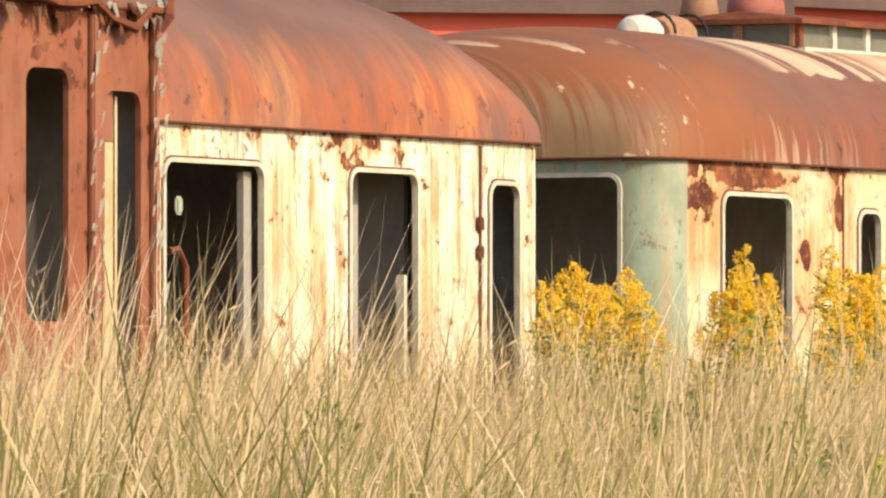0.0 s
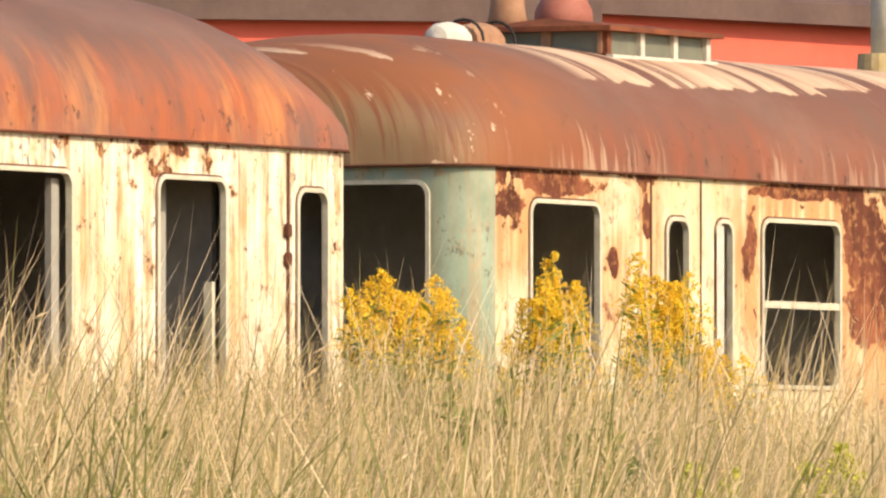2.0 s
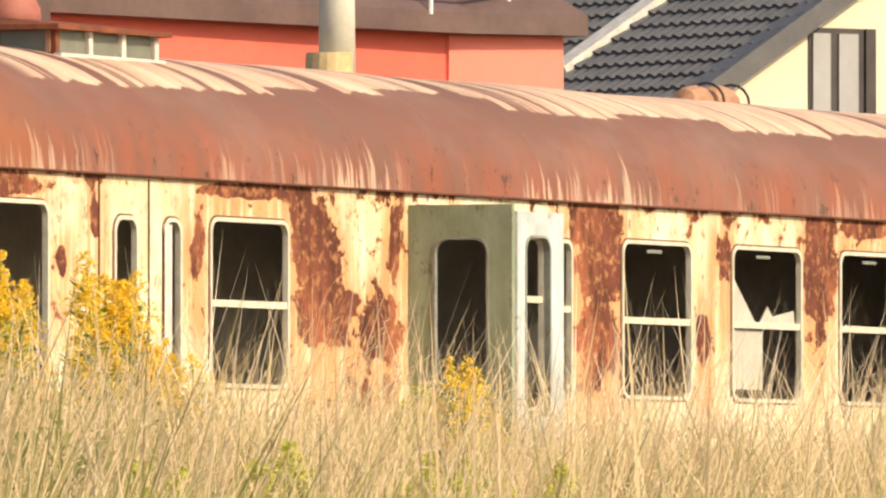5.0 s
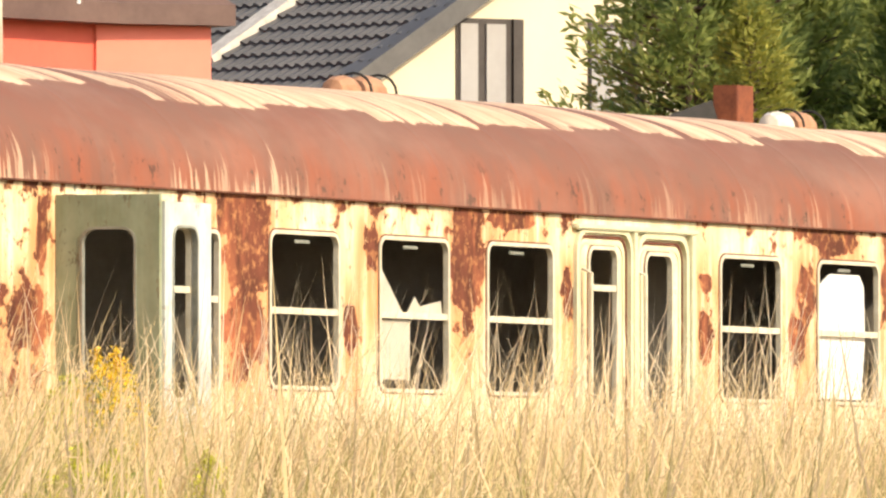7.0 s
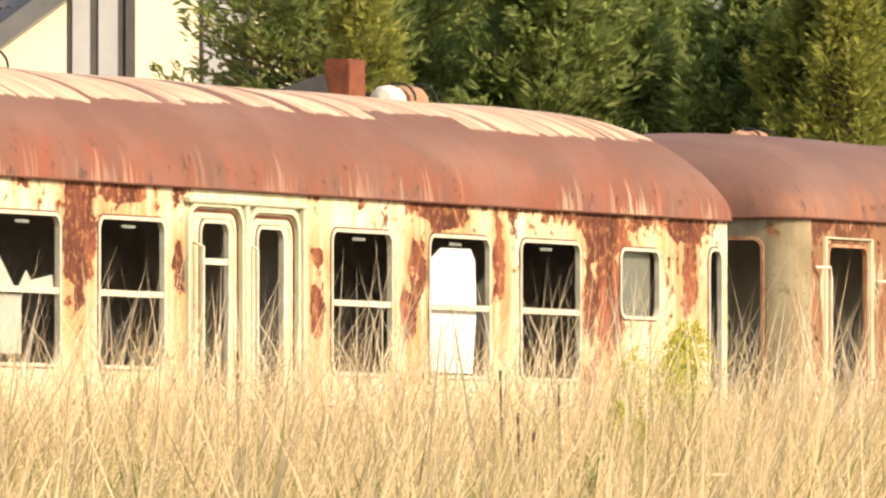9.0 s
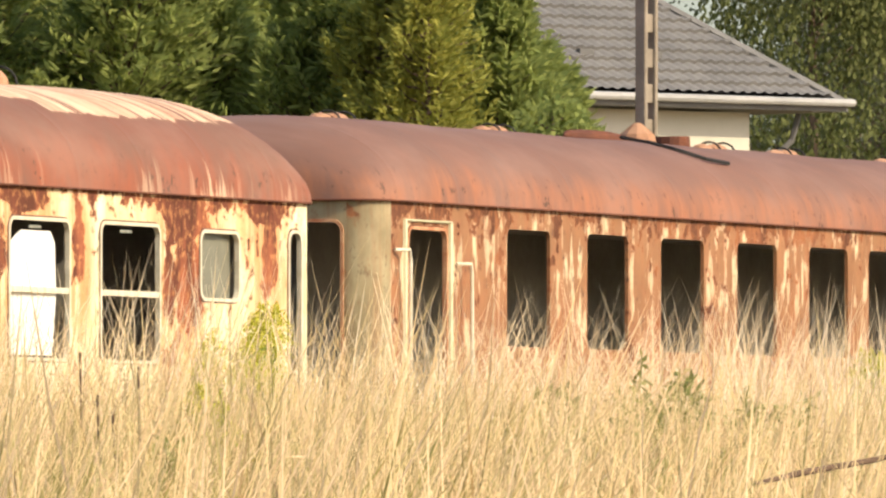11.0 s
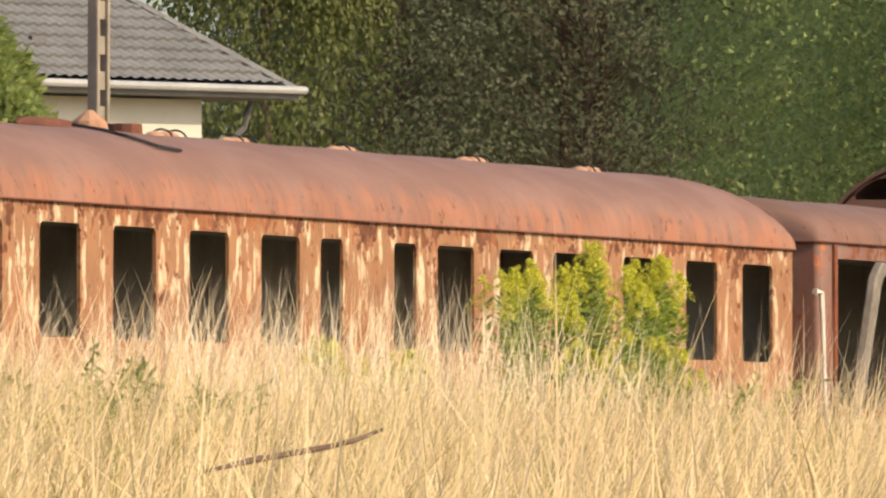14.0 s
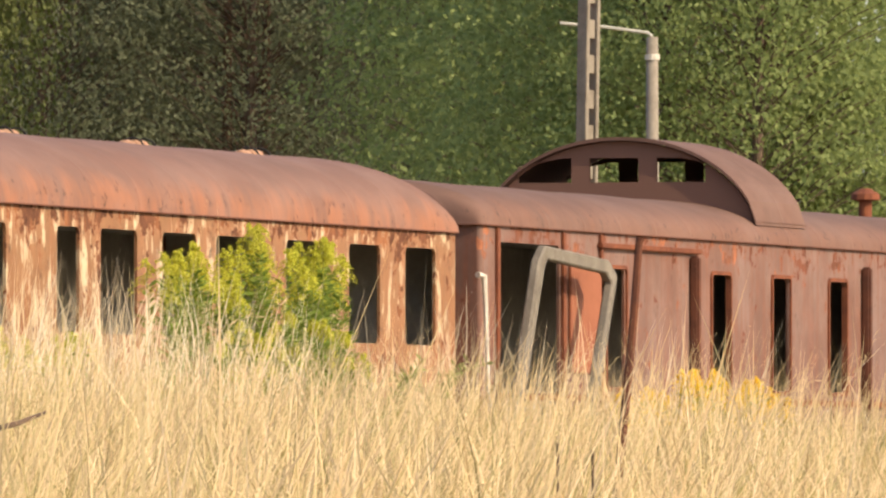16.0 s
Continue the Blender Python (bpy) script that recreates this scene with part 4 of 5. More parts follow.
# ---- houses behind the train ----
def prism(bm, ring, z0, z1):
    lo = [bm.verts.new((x, y, z0)) for x, y in ring]
    hi = [bm.verts.new((x, y, z1)) for x, y in ring]
    n = len(ring)
    for k in range(n):
        bm.faces.new((lo[k], lo[(k + 1) % n], hi[(k + 1) % n], hi[k]))
    bm.faces.new(hi), bm.faces.new(lo[::-1])
    return bm


M_REDWALL = plain("coral_render", (0.56, 0.105, 0.07), (0.62, 0.13, 0.085), 0.5, 0.85)
M_REDWALL2 = plain("light_coral_render", (0.70, 0.20, 0.14), (0.75, 0.23, 0.16), 0.5, 0.85)
M_FASCIA = plain("brown_sheet_fascia", (0.085, 0.05, 0.042), (0.13, 0.08, 0.065), 1.2, 0.6)
red = thing("red_building", "coral red rendered building with a brown sheet fascia", "building", at=(130, 66, 1.45))
sub = Matrix.Translation((-130, -66, -1.45))
ring = [(128.5, 65.58), (135.65, 64.0), (136.75, 63.05), (146.0, 76.0), (132.0, 80.0)]
ring2 = [(121.0, 71.2), (126.5, 64.8), (131.0, 69.0), (127.0, 76.0)]
for r_, z_, lab in ((ring, 7.77, ""), (ring2, 7.58, "")):
    b = prism(bmesh.new(), r_, 1.3, z_)
    b.transform(sub)
    part("wall", b, M_REDWALL, red)
    if r_ is ring:
        # right-hand face: a thin sheet in a lighter coral than the long wall
        b = prism(bmesh.new(), [(135.66, 63.95), (136.76, 63.0), (136.8, 63.05), (135.7, 64.05)], 1.3, z_ - 0.03)
        b.transform(sub)
        part("wall_panel", b, M_REDWALL2, red, "lighter coral wall panel")
    cx, cy = sum(p[0] for p in r_) / len(r_), sum(p[1] for p in r_) / len(r_)
    grow = [(x + 0.35 * (x - cx) / math.hypot(x - cx, y - cy), y + 0.35 * (y - cy) / math.hypot(x - cx, y - cy)) for x, y in r_]
    b = prism(bmesh.new(), grow, z_ - 0.02, z_ + 0.22)
    b.transform(sub)
    part("fascia", b, M_FASCIA, red, "brown sheet fascia")
    lo = [(x, y, z_ + 0.22) for x, y in grow]
    hi = [(cx + (x - cx) * 0.75, cy + (y - cy) * 0.75, z_ + 1.3) for x, y in grow]
    b = bmesh.new()
    A, B = [b.verts.new(p) for p in lo], [b.verts.new(p) for p in hi]
    for k in range(len(A)):
        b.faces.new((A[k], A[(k + 1) % len(A)], B[(k + 1) % len(A)], B[k]))
    b.faces.new(B)
    b.transform(sub)
    part("roof", b, M_FASCIA, red)
rail = bmesh.new()
tube(rail, [(133.5, 64.2, 8.28), (136.3, 63.4, 8.24)], 0.03, 6)
for k in range(3):
    tube(rail, [(133.6 + k * 1.3, 64.2 - k * 0.38, 7.95), (133.6 + k * 1.3, 64.2 - k * 0.38, 8.3)], 0.025, 6)
rail.transform(sub)
part("roof_rail", rail, M_WHITE, red, "white roof rail")


def tiled(origin, du, dv, lu, lv, course=0.34, wave=0.2, depth=0.035, clip=None):
    """A tiled slope: stepped courses down dv, a wave along du."""
    du, dv = Vector(du).normalized(), Vector(dv).normalized()
    nn = du.cross(dv).normalized()
    if nn.z < 0:
        nn = -nn
    nu, nv = int(lu / wave) * 4, int(lv / course)
    verts, faces = [], []
    for j in range(nv):
        for lift, vv in ((0.0, j * course), (depth, (j + 1) * course)):
            for i in range(nu + 1):
                u = i * wave / 4
                a, c = (clip(vv) if clip else (0.0, lu))
                u = min(max(u, a), c)
                w = 0.5 + 0.5 * math.cos(2 * math.pi * i / 4.0 + 0.6)
                verts.append(Vector(origin) + du * u + dv * vv + nn * (lift + 0.055 * w))
    row = nu + 1
    for k in range(nv * 2 - 1):
        for i in range(nu):
            faces.append((k * row + i, k * row + i + 1, (k + 1) * row + i + 1, (k + 1) * row + i))
    me = bpy.data.meshes.new("roof_tiles")
    me.from_pydata([tuple(p) for p in verts], [], faces)
    return me


M_TILE_D = plain("dark_grey_tiles", (0.075, 0.072, 0.070), (0.11, 0.105, 0.10), 1.0, 0.6)
M_TILE_G = plain("weathered_grey_tiles", (0.12, 0.115, 0.11), (0.18, 0.172, 0.162), 1.0, 0.75)
M_CREAMWALL = plain("cream_render", (0.52, 0.455, 0.33), (0.58, 0.51, 0.375), 0.4, 0.9)
M_GREYWALL = plain("grey_cream_render", (0.40, 0.37, 0.31), (0.46, 0.43, 0.36), 0.4, 0.9)
M_CONC_PALE = plain("dull_zinc", (0.24, 0.235, 0.225), (0.32, 0.31, 0.295), 1.0, 0.6)
M_WINDOW = plain("grey_window_blind", (0.26, 0.25, 0.245), (0.32, 0.31, 0.30), 0.7, 0.25)
M_ANTHRACITE = plain("anthracite_frame", (0.04, 0.034, 0.03), (0.06, 0.05, 0.045), 3.0, 0.5)


def child_mesh(name, me, mat, parent, label=""):
    ob = new(name, me)
    me.materials.append(mat)
    ob.parent = parent
    ob.matrix_parent_inverse = Matrix.Translation(-parent.location)
    if label:
        ob["label"] = label
    return ob


# cream gabled house: the gable runs along G, the ridge along Q
ga = radians(-28.3)
G, Q = Vector((math.cos(ga), math.sin(ga), 0)), Vector((-math.sin(ga), math.cos(ga), 0))
P0 = toward(23.656, 0.0, 165.0)      # foot of the first window's jamb on the gable
P0.z = 0.0
house = thing("cream_house", "cream rendered house with a dark grey tiled roof", "house", at=(P0.x, P0.y, 1.45))
hsub = Matrix.Translation((-P0.x, -P0.y, -1.45))


def hbox(name, u0, u1, q0, q1, z0, z1, mat, parent, lab="", sub=hsub, P=P0, bevel=0.0):
    b = bmesh.new()
    box(b, u0, u1, q0, q1, z0, z1, bevel)
    b.transform(sub @ Matrix.Translation((P.x, P.y, 0)) @ Matrix(((G.x, Q.x, 0, 0), (G.y, Q.y, 0, 0), (0, 0, 1, 0), (0, 0, 0, 1))))
    return part(name, b, mat, parent, lab)


PITCH = math.tan(radians(31))
APEX = 3.2
ZV = 8.56            # height of the left verge at u = 0
b = bmesh.new()
prof = [(-3.2, 1.3), (9.6, 1.3), (9.6, ZV + APEX * PITCH - 6.4 * PITCH), (APEX, ZV + APEX * PITCH), (-3.2, ZV - 3.2 * PITCH)]
fa = [b.verts.new(P0 + G * u + Vector((0, 0, z))) for u, z in prof]
fb = [b.verts.new(P0 + G * u + Q * 13.0 + Vector((0, 0, z))) for u, z in prof]
b.faces.new(fa), b.faces.new(fb[::-1])
for k in range(5):
    b.faces.new((fa[k], fb[k], fb[(k + 1) % 5], fa[(k + 1) % 5]))
b.transform(hsub)
part("wall", b, M_CREAMWALL, house)
slope = math.hypot(1, PITCH)
top = P0 + G * APEX + Vector((0, 0, ZV + APEX * PITCH + 0.18)) - Q * 0.35
child_mesh("roof", tiled(top, Q, -G - Vector((0, 0, PITCH)), 13.6, 8.6, 0.35, 0.22, 0.05), M_TILE_D, house, "dark grey tiled roof slope")
child_mesh("roof", tiled(top, Q, G - Vector((0, 0, PITCH)), 13.6, 8.6, 0.35, 0.22, 0.05), M_TILE_D, house)
for sgn in (-1, 1):
    b = bmesh.new()
    a, c = top + Vector((0, 0, 0.02)), top + G * sgn * 7.0 - Vector((0, 0, PITCH * 7.0 - 0.02))
    vs = []
    for p in (a, c):
        for q, z in ((-0.10, -0.22), (-0.10, 0.08), (0.32, 0.08), (0.32, -0.22)):
            vs.append(b.verts.new(p + Q * q + Vector((0, 0, z))))
    for k in range(4):
        b.faces.new((vs[k], vs[(k + 1) % 4], vs[4 + (k + 1) % 4], vs[4 + k]))
    b.faces.new(vs[:4]), b.faces.new(vs[4:][::-1])
    b.transform(hsub)
    part("verge_board", b, M_TILE_D, house, "grey verge board")
for u0, u1, zt in ((0.0, 1.05, 8.45), (2.15, 3.0, 8.45)):
    w = hbox("window", u0, u1, -0.02, 0.03, 5.6, zt, M_ANTHRACITE, house, "anthracite framed window")
    if u0 == 0.0:
        hbox("pane", 0.05, 0.33, -0.05, -0.02, 5.7, zt - 0.07, M_WINDOW, w)
        hbox("pane", 0.47, 0.78, -0.05, -0.02, 5.7, zt - 0.07, M_WINDOW, w)
        hbox("reveal", 0.90, 1.06, -0.06, -0.02, 5.6, zt, M_ANTHRACITE, w)
    else:
        hbox("pane", u0 + 0.03, u1 - 0.2, -0.05, -0.02, 5.7, zt - 0.07, M_WINDOW, w)
# roof window with pale flashing
b = bmesh.new()
sk = top + Q * 3.5 + (-G - Vector((0, 0, PITCH))).normalized() * 3.4
dvv = (-G - Vector((0, 0, PITCH))).normalized()
nv_ = Vector((-PITCH * G.x, -PITCH * G.y, 1)).normalized()
vs = [b.verts.new(sk + Q * q + dvv * d + nv_ * h) for h in (0.02, 0.16) for q, d in ((0, 0), (0.34, 0), (0.34, 2.0), (0, 2.0))]
for q in ((4, 5, 6, 7), (0, 1, 5, 4), (1, 2, 6, 5), (2, 3, 7, 6), (3, 0, 4, 7)):
    b.faces.new([vs[i] for i in q])
b.transform(hsub)
part("roof_window", b, M_VENT_W, house, "pale roof window flashing")

# grey-roofed house with a hipped end
ga2 = radians(-26.0)
G, Q = Vector((math.cos(ga2), math.sin(ga2), 0)), Vector((-math.sin(ga2), math.cos(ga2), 0))
E0 = toward(18.355, 1.779, 240.0)     # the right hand eaves corner
grey = thing("grey_house", "pale house with a weathered grey hipped tile roof", "house", at=(E0.x, E0.y, 1.45))
gsub = Matrix.Translation((-E0.x, -E0.y, -1.45))
PG = math.tan(radians(36))
LEN = 16.0
rowv = (-Q - Vector((0, 0, PG))).normalized()
SV = 5.4
hipk = 1.0 / math.hypot(1, PG)
o = E0 - G * LEN - rowv * SV
child_mesh("roof", tiled(o, G, rowv, LEN, SV, 0.34, 0.28, 0.075, clip=lambda v: (0.0, LEN - (SV - v) * hipk * 0.9)), M_TILE_G, grey, "weathered grey tiled roof slope")
b = bmesh.new()
hip = o + G * (LEN - SV * hipk * 0.9)
ec = E0 + Q * 9.0
vs = [b.verts.new(p) for p in (E0, ec, hip)]
b.faces.new(vs)
vs = [b.verts.new(p) for p in (hip, o, E0 - G * LEN + Q * 9.0, ec)]
b.faces.new(vs)
b.transform(gsub)
part("roof", b, M_TILE_G, grey)
b = bmesh.new()
tube(b, [E0 + Vector((0, 0, 0.06)), hip + Vector((0, 0, 0.08))], 0.09, 6)
b.transform(gsub)
part("hip_ridge", b, M_TILE_G, grey)
b = bmesh.new()
tube(b, [E0 + Vector((0, 0, 0.10)) - Q * 0.12, E0 - G * LEN - Q * 0.12 + Vector((0, 0, 0.10))], 0.075, 8)
b.transform(gsub)
part("gutter", b, M_CONC_PALE, grey, "pale sheet gutter")
hb = lambda *a, **k: hbox(*a, sub=gsub, P=Vector((E0.x, E0.y, 0)), **k)
hb("wall", -LEN + 0.6, -1.9, 0.7, 8.3, 1.3, E0.z - 0.10, M_GREYWALL, grey)
hb("soffit", -LEN, 0.0, 0.02, 9.0, E0.z - 0.06, E0.z + 0.04, M_TILE_G, grey)
b = bmesh.new()
pp = [E0 - G * 0.9 + Q * 0.4 - Vector((0, 0, 0.1)), E0 - G * 1.0 + Q * 0.5 - Vector((0, 0, 0.6)), E0 - G * 1.85 + Q * 0.65 - Vector((0, 0, 1.3)), E0 - G * 1.85 + Q * 0.65 - Vector((0, 0, 7.0))]
tube(b, pp, 0.06, 6)
b.transform(gsub)
part("downpipe", b, M_TILE_D, grey)
for k in range(7):
    c = o + rowv * (SV - 1.35) + G * (1.5 + k * 1.75) + Vector((0, 0, 0.14))
    b = boxed(-0.18, 0.18, -0.05, 0.05, -0.06, 0.06)
    b.transform(gsub @ Matrix.Translation(c) @ Matrix.Rotation(ga2, 4, "Z"))
    part("snow_guard", b, M_TILE_D, grey)

# ---- poles ----
M_CONC = plain("weathered_concrete", (0.16, 0.132, 0.10), (0.25, 0.21, 0.165), 3.0, 0.9)


def slotted_pole(bearing, far, lean, height=11.0):
    """Two concrete flanges with a slotted web between them."""
    p = toward(bearing, 0.0, far)
    g = ground_z(p.x, p.y)
    ob = thing("utility_pole", "weathered slotted concrete utility pole", "pole", "concrete poles", at=(p.x, p.y, g))
    a = radians(bearing - 90 + 58)
    turn = Matrix.Rotation(a, 4, "Z") @ Matrix.Rotation(radians(lean), 4, "Y")
    for s in (-1, 1):
        b = boxed(s * 0.115 - 0.035, s * 0.115 + 0.035, -0.07, 0.07, -0.3, height, bevel=0.008)
        b.transform(turn)
        part("flange", b, M_CONC, ob)
    n = int(height / 0.42)
    for k in range(n):
        b = boxed(-0.082, 0.082, -0.035, 0.035, k * 0.42, k * 0.42 + 0.22)
        b.transform(turn)
        part("web", b, M_CONC, ob)
    return ob


slotted_pole(19.25, 155.0, 0.2)
slotted_pole(15.63, 155.0, 1.6)
p = toward(15.32, 1.965, 158.0)
lamp = thing("lamp_post", "round concrete lamp post with a pale pipe arm", "street lamp", at=(p.x, p.y, 1.45))
b = bmesh.new()
tube(b, [(0, 0, -0.2), (0, 0, 1.5), (0, 0, p.z - 1.45)], [0.105, 0.092, 0.072], 12)
part("post", b, M_CONC, lamp, "", True)
b = bmesh.new()
side = Vector((-math.sin(radians(15.32)), math.cos(radians(15.32)), 0))
h = p.z - 1.45
tube(b, [Vector((0, 0, h)), side * 0.05 + Vector((0, 0, h + 0.05)), side * 0.55 + Vector((0, 0, h + 0.12)), side * 1.12 + Vector((0, 0, h + 0.17))], 0.022, 7)
part("arm", b, M_GREYWALL, lamp, "pale pipe arm")
b = bmesh.new()
tube(b, [(0, 0, h - 0.28), (0, 0, h - 0.21)], 0.09, 12)
part("band", b, M_VENT_W, lamp)

# ---- trees ----
M_SPRUCE = leafy("spruce_needles", (0.19, 0.235, 0.065), (0.37, 0.405, 0.12), None, 0.66)
M_YELLOWISH = leafy("yellowing_leaves", (0.22, 0.235, 0.045), (0.40, 0.375, 0.075), None, 0.5)
# the wood's needle colour is raised and greyed to imitate distance haze
M_HAZYWOOD = leafy("dark_pine_needles", (0.155, 0.168, 0.094), (0.190, 0.202, 0.116), None, 0.62)
M_BIRCH = leafy("birch_leaves", (0.085, 0.10, 0.026), (0.15, 0.16, 0.05), None, 0.35)
M_BROAD = leafy("broad_leaves", (0.185, 0.23, 0.078), (0.34, 0.385, 0.14), None, 0.6)
M_BARK = plain("bark", (0.08, 0.055, 0.04), (0.15, 0.10, 0.07), 4.0, 0.95, stretch=(1, 1, 0.2))
M_PINEBARK = plain("pine_bark", (0.11, 0.065, 0.04), (0.18, 0.11, 0.07), 4.0, 0.95, stretch=(1, 1, 0.2))


def leaf_mesh(name, pos, ax, side, length, width):
    """Many small pointed leaves as one mesh: places, directions, sideways directions, sizes (numpy)."""
    n = len(pos)
    L, W = length[:, None], width[:, None]
    v = np.stack([pos, pos + ax * L * 0.5 + side * W * 0.5, pos + ax * L, pos + ax * L * 0.5 - side * W * 0.5], 1).reshape(-1, 3)
    me = bpy.data.meshes.new(name)
    me.vertices.add(4 * n)
    me.vertices.foreach_set("co", v.astype(np.float32).ravel())
    me.loops.add(4 * n)
    me.loops.foreach_set("vertex_index", np.arange(4 * n, dtype=np.int32))
    me.polygons.add(n)
    me.polygons.foreach_set("loop_start", np.arange(0, 4 * n, 4, dtype=np.int32))
    me.update(calc_edges=True)
    return me


def unit(a):
    return a / np.maximum(1e-9, np.linalg.norm(a, axis=1, keepdims=True))


def child(name, me, mat, parent, label=""):
    ob = new(name, me)
    me.materials.append(mat)
    ob.parent = parent
    if label:
        ob["label"] = label
    return ob


def conifer(name, label, height, radius, seed, mat, at, n=7000, bark=M_BARK, spray=0.16, group=""):
    """A spruce: whorls of limbs, each with hanging sprays of needles."""
    rs = np.random.RandomState(seed)
    ob = thing(name, label, "tree", group, at=at)
    b = bmesh.new()
    tube(b, [(0, 0, -0.3), (0.03, 0, height * 0.5), (0, 0, height * 0.98)], [0.13, 0.08, 0.012], 8)
    part("trunk", b, bark, ob)
    limbs = int(height * 40)
    b = bmesh.new()
    P, A, S, L, W = [], [], [], [], []
    per = n // limbs
    for k in range(limbs):
        f = (k + rs.rand()) / limbs
        z = height * (0.05 + 0.93 * f)
        reach = radius * (1 - f) ** 0.60 * rs.uniform(0.55, 1.15) + 0.08
        a = rs.rand() * 2 * math.pi
        d = np.array([math.cos(a), math.sin(a), 0.0])
        up = rs.uniform(0.05, 0.55)
        tip = d * reach + np.array([0, 0, z + reach * up])
        tube(b, [(0, 0, z), tuple(d * reach * 0.5 + np.array([0, 0, z + reach * up * 0.3])), tuple(tip)], [0.018, 0.012, 0.003], 4, False)
        t = rs.rand(per) ** 0.55
        side = np.array([-d[1], d[0], 0.0])
        w = (rs.rand(per) - 0.5) * reach * 0.7 * (1.15 - t)
        pos = np.array([0, 0, z]) + np.outer(t, tip - np.array([0, 0, z])) + np.outer(w, side)
        pos[:, 2] += 0.10 * np.abs(w) + rs.normal(0, 0.10, per)
        ax = unit(d * 0.7 + np.outer(np.sign(w), side) * 0.6 + np.array([0, 0, 0.45]) + rs.normal(0, 0.35, (per, 3)))
        P.append(pos), A.append(ax)
        S.append(unit(np.cross(ax, rs.normal(0, 1, (per, 3)))))
        L.append(rs.uniform(0.6, 1.5, per) * spray), W.append(rs.uniform(0.22, 0.40, per) * spray)
    tagged(part("branchwork", b, bark, ob), kind="stuff")
    child("crown", leaf_mesh("crown", np.concatenate(P), np.concatenate(A), np.concatenate(S), np.concatenate(L), np.concatenate(W)), mat, ob)
    return ob


def broadleaf(name, label, height, radius, seed, mat, at, n=9000, leaf=0.2, low=0.25, weep=0.0, bark=M_BARK, group="", clumps=70):
    """A broad tree: trunk, forking limbs, leaves gathered in uneven clumps."""
    rs = np.random.RandomState(seed)
    ob = thing(name, label, "tree", group, at=at)
    b = bmesh.new()
    tube(b, [(0, 0, -0.3), (0.1, 0.05, height * 0.35), (0, 0.1, height * 0.7), (0.05, 0, height * 0.93)], [height * 0.012, height * 0.009, height * 0.005, 0.02], 8)
    part("trunk", b, bark, ob)
    b = bmesh.new()
    P, A, S, L, W = [], [], [], [], []
    per = n // clumps
    for k in range(clumps):
        f = rs.rand() ** 0.8
        z = height * (low + (1 - low) * f)
        r = radius * math.sqrt(max(0.03, 1 - (abs(f - 0.35) / 0.68) ** 2)) * rs.uniform(0.45, 1.05)
        a = rs.rand() * 2 * math.pi
        c = np.array([math.cos(a) * r, math.sin(a) * r, z])
        tube(b, [(0, 0, z - r * 0.55), tuple(c * np.array([0.55, 0.55, 1]) - np.array([0, 0, r * 0.2])), tuple(c)], [0.022, 0.014, 0.005], 4, False)
        size = radius * rs.uniform(0.22, 0.40)
        q = unit(rs.normal(0, 1, (per, 3))) * (rs.rand(per, 1) ** 0.45) * size * np.array([1, 1, 0.62 + weep])
        if weep:
            q[:, 2] -= np.abs(rs.normal(0, weep, per)) * size
        pos = c + q
        ax = unit(rs.normal(0, 1, (per, 3)) + unit(q) * 0.8 - np.array([0, 0, 0.5 + weep * 2]))
        P.append(pos), A.append(ax), S.append(unit(np.cross(ax, rs.normal(0, 1, (per, 3)))))
        L.append(rs.uniform(0.6, 1.4, per) * leaf), W.append(rs.uniform(0.4, 0.8, per) * leaf)
    tagged(part("branchwork", b, bark, ob), kind="stuff")
    child("crown", leaf_mesh("crown", np.concatenate(P), np.concatenate(A), np.concatenate(S), np.concatenate(L), np.concatenate(W)), mat, ob)
    return ob


def foot(bearing, far):
    p = toward(bearing, 0.0, far)
    return (p.x, p.y, ground_z(p.x, p.y))


HEDGE = [(22.62, 2.80, 1.55, 0), (22.25, 2.70, 1.4, 0), (21.88, 2.62, 1.4, 0), (21.55, 2.62, 1.3, 0), (21.22, 2.50, 1.2, 0), (20.93, 2.27, 1.1, 0),
         (20.64, 2.38, 1.1, 0), (20.40, 2.28, 1.0, 1), (20.10, 2.40, 1.1, 0), (19.90, 2.26, 0.9, 0), (19.72, 1.95, 0.8, 0)]
for k, (bb, ee, rad, yel) in enumerate(HEDGE):
    h = 140 * math.tan(radians(ee)) + 0.15
    if yel:
        conifer("spruce", "yellowing spruce between darker ones", h * 1.04, rad * 1.5, 50 + k, M_YELLOWISH, foot(bb, 139), 26000, M_BARK, 0.12, "spruce row")
    else:
        conifer("spruce", "dense dark green spruce behind the train", h * 1.04, rad * 1.65, 20 + k, M_SPRUCE, foot(bb, 140 + (k % 3) * 1.3), 31000, M_BARK, 0.145, "spruce row")
conifer("spruce", "yellowing spruce between darker ones", 6.3, 1.3, 71, M_YELLOWISH, foot(20.22, 138.5), 20000, M_BARK, 0.11, "spruce row")
conifer("spruce", "yellowing spruce between darker ones", 6.0, 1.2, 72, M_YELLOWISH, foot(22.35, 138.0), 12000, M_BARK, 0.11, "spruce row")
broadleaf("bush", "low green bush behind the train", 4.4, 0.8, 73, M_SPRUCE, foot(19.66, 137.0), 5000, 0.10, 0.1)
broadleaf("birch", "drooping pale green birch", 16.0, 3.2, 75, M_BIRCH, foot(18.50, 285.0), 26000, 0.15, 0.18, 0.9)
